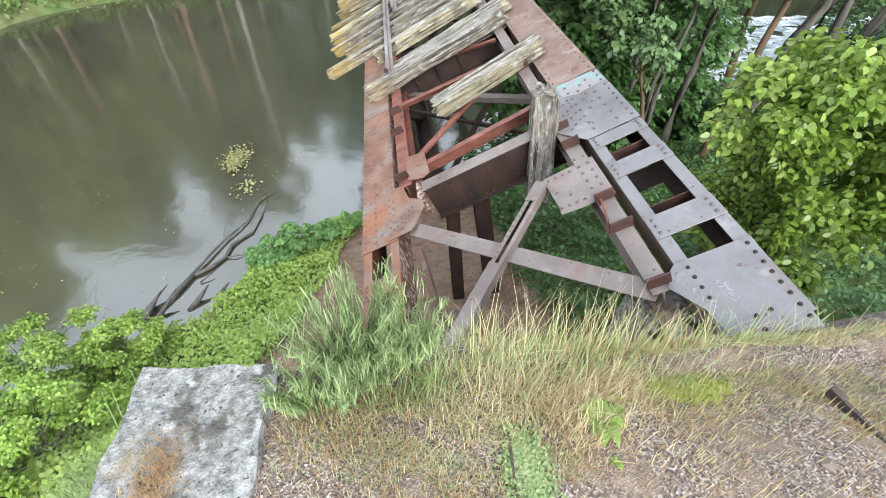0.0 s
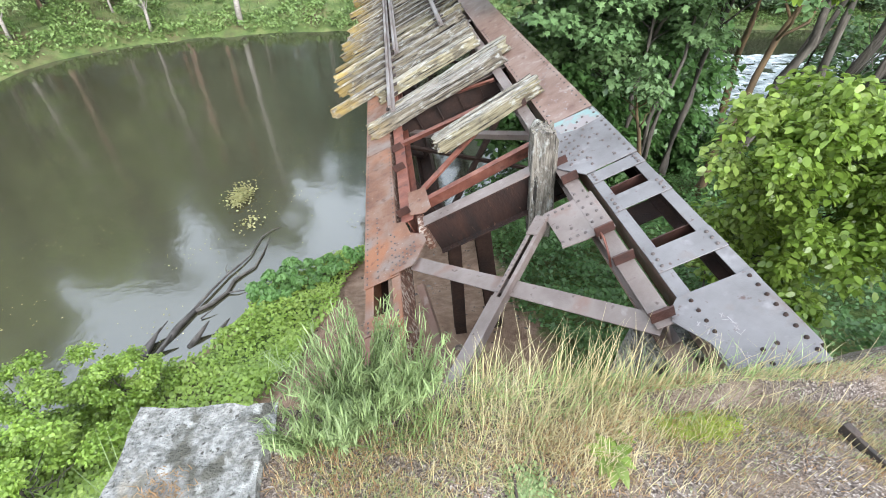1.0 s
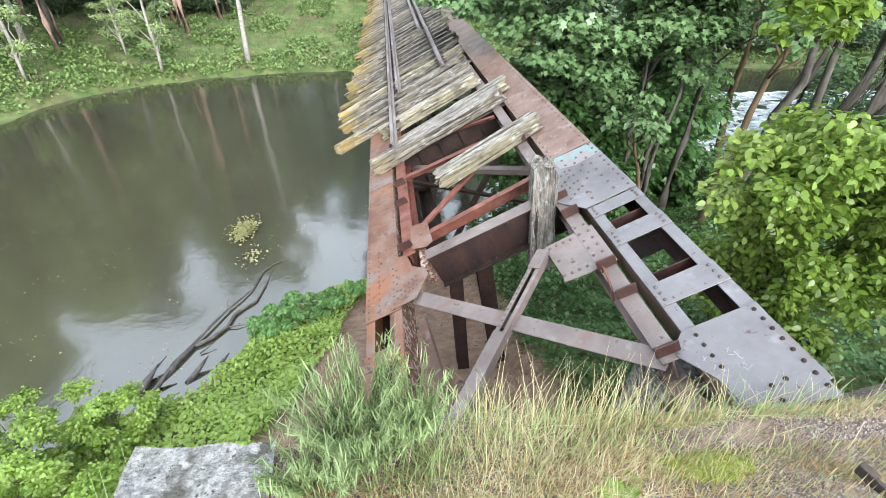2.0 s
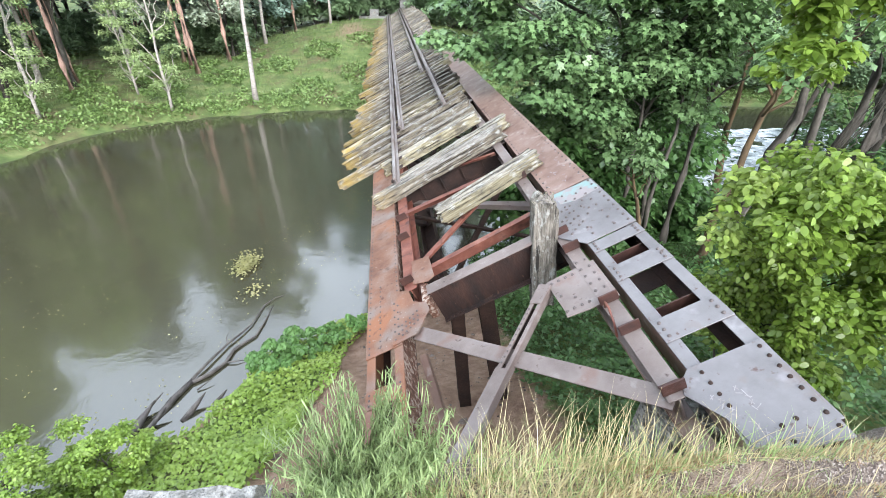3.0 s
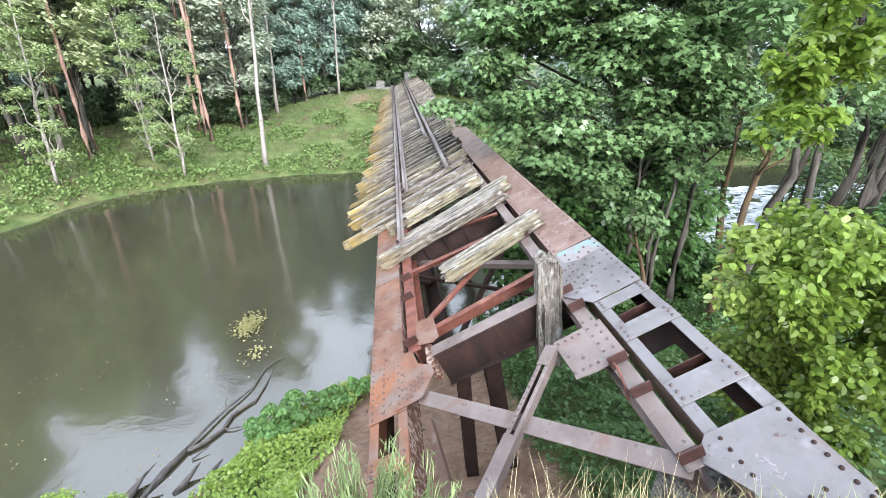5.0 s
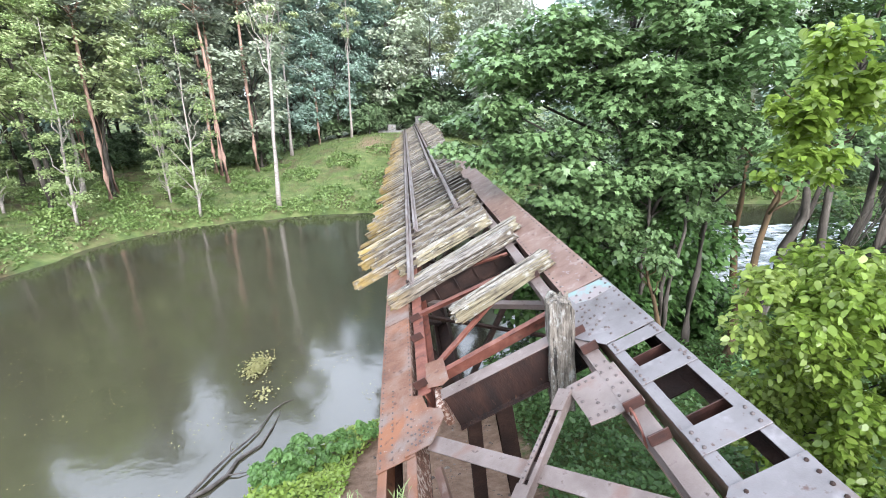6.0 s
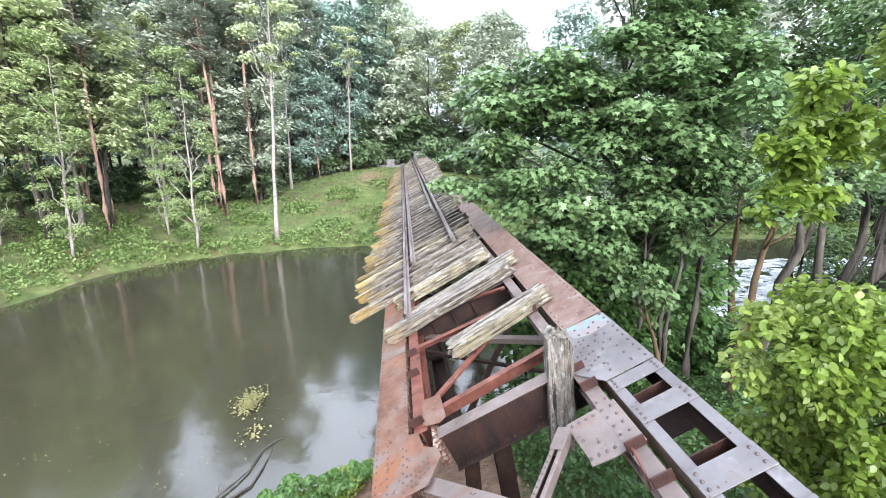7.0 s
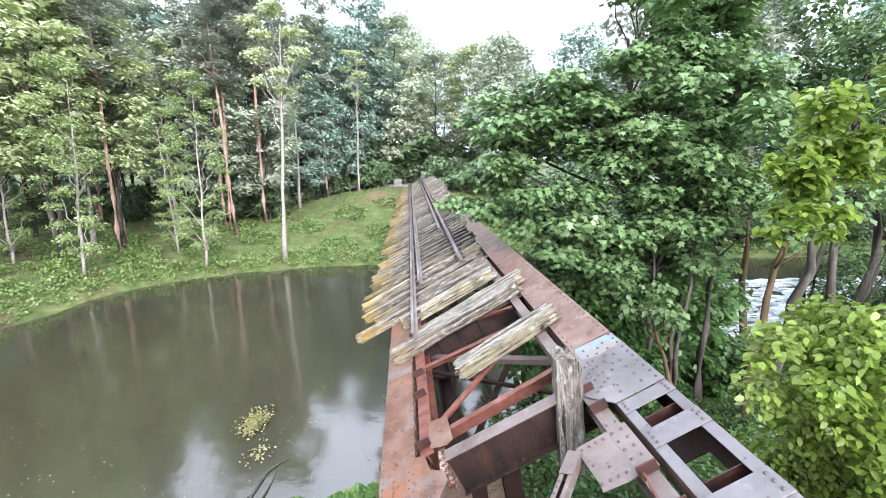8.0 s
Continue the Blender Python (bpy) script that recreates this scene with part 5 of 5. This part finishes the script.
def blades(name, points, length, width, material, label, category, bend=0.5, spread=0.35, var=0.5, kind="stuff"):
    """Grass blades of three joints each, curving over."""
    p = np.asarray(points)
    n = len(p)
    az = RNG.uniform(0, 2 * np.pi, n)
    L = length * (1 + RNG.uniform(-var, var * 0.6, n))
    tilt = np.abs(RNG.normal(0, spread, n))
    vs, t0 = [], tilt.copy()
    pos = p.copy()
    dirx = np.stack([np.cos(az), np.sin(az)], -1)
    side = np.stack([-np.sin(az), np.cos(az), 0 * az], -1)
    for k in range(4):
        w = width * (1, 0.9, 0.6, 0.12)[k]
        vs += [pos - side * w / 2, pos + side * w / 2]
        step = L[:, None] / 3 * np.stack([dirx[:, 0] * np.sin(t0), dirx[:, 1] * np.sin(t0), np.cos(t0)], -1)
        pos = pos + step
        t0 = t0 + bend * RNG.uniform(0.2, 1, n)
    v = np.stack(vs, 1).reshape(-1, 3)
    b = np.arange(n)[:, None] * 8
    quads = np.concatenate([b + np.array([[0, 1, 3, 2]]), b + np.array([[2, 3, 5, 4]]), b + np.array([[4, 5, 7, 6]])])
    me = bpy.data.meshes.new(name)
    me.from_pydata(v.tolist(), [], quads.tolist())
    me.materials.append(material)
    return tagged(new(name, me), label, category, kind=kind)


def spots(count, x0, x1, y0, y1, dens=None):
    x, y = RNG.uniform(x0, x1, count), RNG.uniform(y0, y1, count)
    if dens is not None:
        ok = RNG.random(count) < dens(x, y)
        x, y = x[ok], y[ok]
    return np.stack([x, y, land(x, y) - 0.01], -1)


edge_dens = lambda x, y: np.exp(-((y - 1.33) / 0.16) ** 2) * (0.25 + 0.75 * np.exp(-((x - 0.75) / 0.65) ** 2)) * smooth(-0.6, 0.0, x) * smooth(3.2, 2.0, x)
blades("dry_grass", spots(5200, -0.6, 3.2, 0.8, 1.6, edge_dens), 0.25, 0.004, STRAW, "dry straw-coloured grass at the edge of the drop", "grass", 0.45, 0.4)
blades("fresh_grass", spots(5200, -0.6, 3.2, 0.8, 1.6, edge_dens), 0.24, 0.0045, GRASS, "green grass mixed into the dry tufts", "grass", 0.45, 0.4)
RUSSET = leaf_mat("russet_blade", (0.2, 0.11, 0.05), (0.3, 0.18, 0.085), (0.4, 0.27, 0.14), 0.3)
mat_of_grass = lambda x, y: smooth(0.5, 0.95, y + 0.22 * np.sin(x * 2.3 + 0.6) + 0.1 * np.sin(x * 5.1)) * (0.12 + 0.88 * (np.sin(x * 9 + 2 * np.sin(y * 7)) * np.sin(y * 11 + x * 3) + 0.6 * np.sin(x * 3.1 + y * 2) > -0.15)) * smooth(-0.75, -0.3, x) * (1 - 0.75 * np.exp(-((x - 1.55) / 0.3) ** 2 - ((y - 0.95) / 0.2) ** 2))
blades("short_dry_grass", spots(24000, -0.7, 3.6, 0.5, 1.42, mat_of_grass), 0.06, 0.0032, STRAW, "short dry grass over the gravel", "grass", 0.5, 0.75)
blades("short_grass", spots(19000, -0.7, 3.6, 0.5, 1.42, mat_of_grass), 0.05, 0.0034, GRASS, "short green grass over the gravel", "grass", 0.5, 0.7)
blades("russet_grass", spots(16000, -0.7, 3.6, 0.5, 1.42, lambda x, y: mat_of_grass(x, y) * (np.sin(x * 3.7) * np.sin(y * 5 - x) > -0.3)), 0.055, 0.0042, RUSSET, "russet dried herbs among the short grass", "grass", 0.5, 0.7)
blades("russet_litter", spots(6000, -0.7, 3.4, 0.4, 1.3), 0.05, 0.004, RUSSET, "bits of dry russet leaf and stalk on the gravel", "litter", 0.3, 1.2)
blades("straw_litter", spots(2500, -0.6, 3.4, 0.3, 1.35), 0.09, 0.004, STRAW, "loose dry stalks lying on the gravel", "straw", 0.05, 0.1)
blades("lip_grass", spots(5000, 1.5, 3.6, 1.02, 1.42, lambda x, y: 0.15 + 0.85 * (np.sin(x * 8) * np.sin(y * 13 + x * 4) > 0)), 0.032, 0.0035, STRAW, "short dry grass on the gravel lip by the chord end", "grass", 0.5, 0.8)
blades("lip_green", spots(4500, 1.5, 3.6, 0.95, 1.42, lambda x, y: 0.1 + 0.9 * (np.sin(x * 7 + 2) * np.sin(y * 12 + x * 3) > 0)), 0.03, 0.0035, GRASS, "short green grass on the gravel lip by the chord end", "grass", 0.5, 0.8)
mid_dens = lambda x, y: np.exp(-((x - 0.85) / 0.5) ** 2) * smooth(0.72, 1.1, y + 0.08 * np.sin(x * 9) + 0.05 * np.sin(x * 23 + y * 9))
blades("straw_tufts", spots(9000, -0.1, 1.9, 0.7, 1.36, mid_dens), 0.13, 0.0034, STRAW, "straw-coloured dry tufts over the gravel", "grass", 0.5, 0.55)
blades("russet_tufts", spots(5000, -0.3, 1.7, 0.62, 1.2, mid_dens), 0.08, 0.004, RUSSET, "russet dried stalks among the tufts", "grass", 0.5, 0.6)
blades("block_litter", np.stack([RNG.normal(-1.08, 0.055, 900), RNG.normal(0.86, 0.1, 900), 0 * RNG.random(900) + 0.045], -1), 0.04, 0.004, RUSSET, "patch of dry leaf litter on the concrete", "litter", 0.3, 1.1)
sl = spots(11000, -4.2, -1.38, -0.6, 2.6, lambda x, y: 0.4 + 0.6 * (np.sin(x * 2.0 + y) > 0))
blades("slope_grass", sl, 0.48, 0.007, GRASS, "long pale green grass on the embankment slope", "grass", 0.5, 0.35)
tall_p = spots(160, 0.35, 1.5, 1.28, 1.5)
blades("seed_grass", tall_p, 0.46, 0.0035, STRAW, "tall seeding grass stalks at the edge", "grass", 0.3, 0.22, 0.35)


clump_p = spots(420, -0.5, 0.2, 1.1, 1.45)
blades("weed_grass", clump_p, 0.26, 0.005, GRASS, "green grass round the tall weeds", "grass", 0.4, 0.35)


def weed_clump(name, x, y, rad, stems, tall, material, label, seed):
    """A bushy herb: leaning stems with narrow leaves all the way up."""
    b = Vector((x, y, land_at(x, y) - 0.02))
    thing = empty(name, Matrix.Translation(b), label, "weed", "weeds on the embankment")
    rng = np.random.default_rng(seed)
    leaves, lean = [], []
    bm = bmesh.new()
    for i in range(stems):
        a, d = rng.uniform(0, 6.28), rad * rng.random() ** 0.6
        p0 = np.array([0.35 * d * np.cos(a), 0.35 * d * np.sin(a), 0])
        top = np.array([d * 1.25 * np.cos(a), d * 1.25 * np.sin(a), tall * rng.uniform(0.55, 1.05)])
        tube(bm, [p0, (p0 + top) / 2 + np.array([0, 0, 0.04]), top], [0.004, 0.003, 0.0015], 4)
        for t in np.linspace(0.12, 1.0, 38):
            leaves.append(p0 + (top - p0) * t + rng.normal(0, 0.012, 3))
            lean.append(rng.normal(size=3))
    tagged(part("stalk", bm, material, thing), kind="stuff")
    me = leaf_mesh("foliage", np.array(leaves), 0.08, material, [(0, -0.5), (0.032, -0.1), (0.028, 0.25), (0, 0.5), (-0.034, 0.25), (-0.032, -0.1)], -1.05, np.array(lean), 0.3)
    ob = new("foliage", me)
    ob.parent = thing


WEED = leaf_mat("grey_green_herb", (0.185, 0.26, 0.1), (0.265, 0.35, 0.145), (0.38, 0.455, 0.23), 0.3, 0.5, 0.5)
weed_clump("tall_weed", -0.22, 1.33, 0.3, 120, 0.6, WEED, "bushy grey-green tall weed at the edge of the gravel", 1)
weed_clump("tall_weed", 0.05, 1.42, 0.22, 40, 0.46, WEED, "grey-green tall weed among dry grass", 2)
weed_clump("tall_weed", -0.42, 1.2, 0.2, 30, 0.32, WEED, "low grey-green weed beside the concrete", 3)


def rosette(x, y, count, size, material, label, seed):
    b = Vector((x, y, land_at(x, y)))
    rng = np.random.default_rng(seed)
    thing = empty("rosette_plant", Matrix.Translation(b), label, "weed", "rosette plants")
    for i in range(count):
        bm = bmesh.new()
        a = 2.4 * i + rng.uniform(-0.3, 0.3)
        s = size * rng.uniform(0.6, 1.1)
        rings = []
        for k in range(6):
            t = k / 5
            w = s * 0.17 * math.sin(math.pi * (0.08 + 0.9 * t)) + 0.001
            d, z = s * t * 0.85, s * (0.75 * t - 0.65 * t * t)
            rings.append([bm.verts.new((d * math.cos(a) + q * w * math.sin(a), d * math.sin(a) - q * w * math.cos(a), z + abs(q) * 0.25 * w)) for q in (-1, 0, 1)])
        for r0, r1 in zip(rings, rings[1:]):
            for q in range(2):
                bm.faces.new((r0[q], r0[q + 1], r1[q + 1], r1[q]))
        part("leaf", bm, material, thing)


rosette(0.99, 0.93, 13, 0.17, HAZEL, "bright green dock rosette on the gravel", 3)
rosette(1.12, 1.02, 7, 0.08, HAZEL, "small green rosette on the gravel", 4)
rosette(0.98, 0.72, 6, 0.05, HAZEL, "small green rosette on the gravel", 6)

n = 5000
mx, my = RNG.normal(1.62, 0.11, n), RNG.normal(1.12, 0.04, n)
ob = new("moss_patch", leaf_mesh("moss_patch", np.stack([mx, my, land(mx, my) + 0.02 * RNG.random(n)], -1), 0.016, MOSS, DIAMOND, 0.2))
tagged(ob, "yellow-green moss and stonecrop on the gravel", "moss", kind="stuff")
n = 3600
mx, my = RNG.normal(0.56, 0.05, n), RNG.normal(0.74, 0.1, n)
ob = new("creeping_weed", leaf_mesh("creeping_weed", np.stack([mx, my, land(mx, my) + 0.03 * RNG.random(n)], -1), 0.016, WEED, OVAL, 0.2))
tagged(ob, "small-leaved creeping weed on the gravel", "weed", kind="stuff")

# pebbles
bm = bmesh.new()
bmesh.ops.create_icosphere(bm, subdivisions=1, radius=1)
ico_v = np.array([v.co[:] for v in bm.verts])
ico_f = np.array([[v.index for v in f.verts] for f in bm.faces])
bm.free()


def stones(name, points, size, label):
    k = len(points)
    s = size * RNG.lognormal(0, 0.45, k)
    sq = RNG.uniform(0.5, 1.1, (k, 1, 3))
    a = RNG.uniform(0, 6.28, k)
    v = ico_v[None] * sq * (1 + RNG.normal(0, 0.13, (k, len(ico_v), 1))) * s[:, None, None]
    c, d = np.cos(a)[:, None], np.sin(a)[:, None]
    v = np.stack([v[..., 0] * c - v[..., 1] * d, v[..., 0] * d + v[..., 1] * c, v[..., 2] * 0.75], -1) + points[:, None, :]
    f = (ico_f[None] + (np.arange(k) * len(ico_v))[:, None, None]).reshape(-1, 3)
    me = bpy.data.meshes.new(name)
    me.from_pydata(v.reshape(-1, 3).tolist(), [], f.tolist())
    me.materials.append(STONE)
    tagged(new(name, me), label, "gravel", kind="stuff")


stones("gravel_stones", spots(10000, -0.75, 3.8, 0.3, 1.4, lambda x, y: 0.35 + 0.65 * (np.sin(x * 2.2 + 2) * np.sin(y * 4 - x) > -0.3)), 0.0064, "loose grey and pinkish gravel stones")
stones("sand_stones", spots(1500, -2.5, 2.6, 1.8, 9), 0.02, "small stones on the sandy slope")

# iron scrap in the gravel
bm = bmesh.new()
box(bm, -0.014, 0.014, -0.36, 0.18, -0.03, 0.03, 0.004)
box(bm, -0.026, 0.026, 0.1, 0.18, 0.03, 0.045, 0.004)
ob = part("iron_bar", bm, IRON, None)
ob.matrix_world = pose(2.42, 0.82, land_at(2.42, 0.82) + 0.012, 0, 2, 12)
tagged(ob, "short black iron bar lying in the gravel", "iron bar")
bm = bmesh.new()
box(bm, -0.006, 0.006, -0.22, 0.22, -0.03, 0.02, 0.002)
ob = part("iron_strip", bm, IRON, None)
ob.matrix_world = pose(0.49, 0.7, land_at(0.49, 0.7) + 0.008, 0, 0, -6)
tagged(ob, "thin black iron strip edge standing in the gravel", "iron strip")

# ---- in the water ----
bough = empty("driftwood_bough", Matrix.Translation((-4.8, 6.6, WATER)), "dark forked dead bough lying out over the water", "driftwood")
bm = bmesh.new()
tube(bm, [(-0.09, 0.03, -0.05), (0.07, 0.49, 0.05), (0.29, 1.00, 0.05)], [0.085, 0.07, 0.055], 9)
part("stem", bm, DRIFT, bough)
bm = bmesh.new()
tube(bm, [(0.28, 1.04, 0.06), (0.49, 1.56, 0.08), (0.73, 2.13, 0.07), (0.97, 2.54, 0.06), (1.12, 2.87, 0.05), (1.26, 3.65, 0.04), (1.49, 3.98, 0.03), (1.81, 4.21, -0.02)], [0.036, 0.032, 0.028, 0.025, 0.022, 0.018, 0.013, 0.007], 7)
part("fork", bm, DRIFT, bough)
bm = bmesh.new()
tube(bm, [(0.31, 0.97, 0.05), (0.59, 1.15, 0.05), (0.85, 1.51, 0.04), (0.93, 1.94, 0.05), (1.08, 2.13, 0.04), (1.32, 2.39, 0.04), (1.43, 2.97, 0.03), (1.48, 3.75, -0.01)], [0.05, 0.045, 0.04, 0.036, 0.032, 0.027, 0.02, 0.01], 7)
part("fork", bm, DRIFT, bough)
bm = bmesh.new()
tube(bm, [(0.86, 1.51, 0.04), (1.08, 1.52, 0.06), (1.27, 1.57, 0.03)], [0.022, 0.015, 0.007], 6)
part("twig", bm, DRIFT, bough)
bm = bmesh.new()
tube(bm, [(0.48, 0.74, 0.03), (0.62, 0.86, 0.08), (0.74, 0.97, 0.10)], [0.02, 0.013, 0.006], 6)
part("twig", bm, DRIFT, bough)
bm = bmesh.new()
tube(bm, [(0.73, 2.13, 0.07), (0.67, 2.27, 0.14), (0.70, 2.41, 0.18)], [0.015, 0.01, 0.005], 6)
part("twig", bm, DRIFT, bough)
for x, y, dx, dy, r in ((-5.35, 6.40, 0.46, 0.76, 0.045), (-5.22, 6.29, 0.24, 0.68, 0.075), (-4.98, 6.31, 0.30, 0.45, 0.06), (-4.35, 6.57, 0.33, 0.51, 0.07), (-3.87, 6.95, 0.27, 0.16, 0.05)):
    bm = bmesh.new()
    tube(bm, [(0, 0, -0.03), (dx * 0.35, dy * 0.35, 0.05), (dx * 0.7, dy * 0.7, 0.14), (dx, dy, 0.22)], [r, r * 0.95, r * 0.6, 0.01], 7)
    ob = part("driftwood_stump", bm, DRIFT, None)
    ob.matrix_world = Matrix.Translation((x, y, WATER))
    tagged(ob, "splintered grey driftwood stump at the waterline", "driftwood", "driftwood stumps")
AQUA = leaf_mat("water_weed", (0.16, 0.16, 0.05), (0.26, 0.25, 0.1), (0.4, 0.38, 0.2), 0.2)
p = np.concatenate([np.stack([RNG.normal(-4.55, 0.17, 700), RNG.normal(12.4, 0.3, 700), WATER + 0.02 + 0.14 * RNG.random(700)], -1),
                    np.stack([RNG.normal(-4.0, 0.15, 60), RNG.normal(11.0, 0.2, 60), WATER + 0.02 + 0.04 * RNG.random(60)], -1)])
tagged(new("water_weed", leaf_mesh("water_weed", p, 0.085, AQUA, DIAMOND, 0.15)), "yellowish clump of water weed in the river", "water plant", kind="stuff")
# floating leaves, with many extra specks added to imitate ripple highlights
x, y = RNG.uniform(-16, 0, 6000), RNG.uniform(6, 24, 6000)
cl = np.sin(x * 1.1 + 2 * np.sin(y * 0.7)) * np.sin(y * 1.3 - x * 0.4)
ok = (river_distance(x, y) < -0.2) & (RNG.random(6000) < np.clip(cl, 0.03, 1) * np.clip(1.6 - (y - 6) / 14, 0.1, 1))
tagged(new("floating_leaves", leaf_mesh("floating_leaves", np.stack([x, y, 0 * x + WATER + 0.008], -1)[ok], 0.036, AQUA, OVAL, 0.0, None, 0.0)), "tiny leaves floating on the river, and specks standing in for ripple glints", "floating leaves", kind="stuff")
x, y = RNG.uniform(-20, -6, 1500), RNG.uniform(18, 32, 1500)
ds = river_distance(x, y)
ok = (ds < -0.15) & (ds > -1.0) & (np.sin(x * 0.8) > 0.2)
tagged(new("lily_pads", leaf_mesh("lily_pads", np.stack([x, y, 0 * x + WATER + 0.012], -1)[ok], 0.16, COVER2, OVAL, 0.0, None, 0.0)), "small lily pads along the far shore", "water plant", kind="stuff")

# white water glimpsed through the trunks
FOAM = mat("foaming_water", [(0.35, (0.07, 0.09, 0.09)), (0.5, (0.34, 0.37, 0.38)), (0.66, (0.75, 0.77, 0.78))], 1.1, 0.3, 0.8, 6, stretch=(1, 2.2, 1))
bm = bmesh.new()
bmesh.ops.create_grid(bm, x_segments=70, y_segments=80, size=1)
for v in bm.verts:
    y = 22 + 4.5 * v.co.y
    x = 22.6 + 6.0 * v.co.x + 0.8 * (y - 22)
    v.co = Vector((x, y, WATER + 0.04 + 0.16 * noise.noise(Vector((x * 0.9, y * 1.8, 0))) + 0.05 * noise.noise(Vector((x * 3, y * 5, 1)))))
tagged(part("rapids", bm, FOAM, None), "white foaming rapids of the river behind the trees", "rapids", kind="structure")
b = bmesh.new()
tube(b, [(0, 0, 0), (1.6, 0.8, 0.9), (3.2, 1.5, 1.9)], [0.16, 0.14, 0.09], 8)
ob = part("fallen_trunk", b, DRIFT, None)
ob.matrix_world = Matrix.Translation((16.0, 15.2, land_at(16.0, 15.2)))
tagged(ob, "fallen dark trunk leaning over the rapids", "fallen trunk")
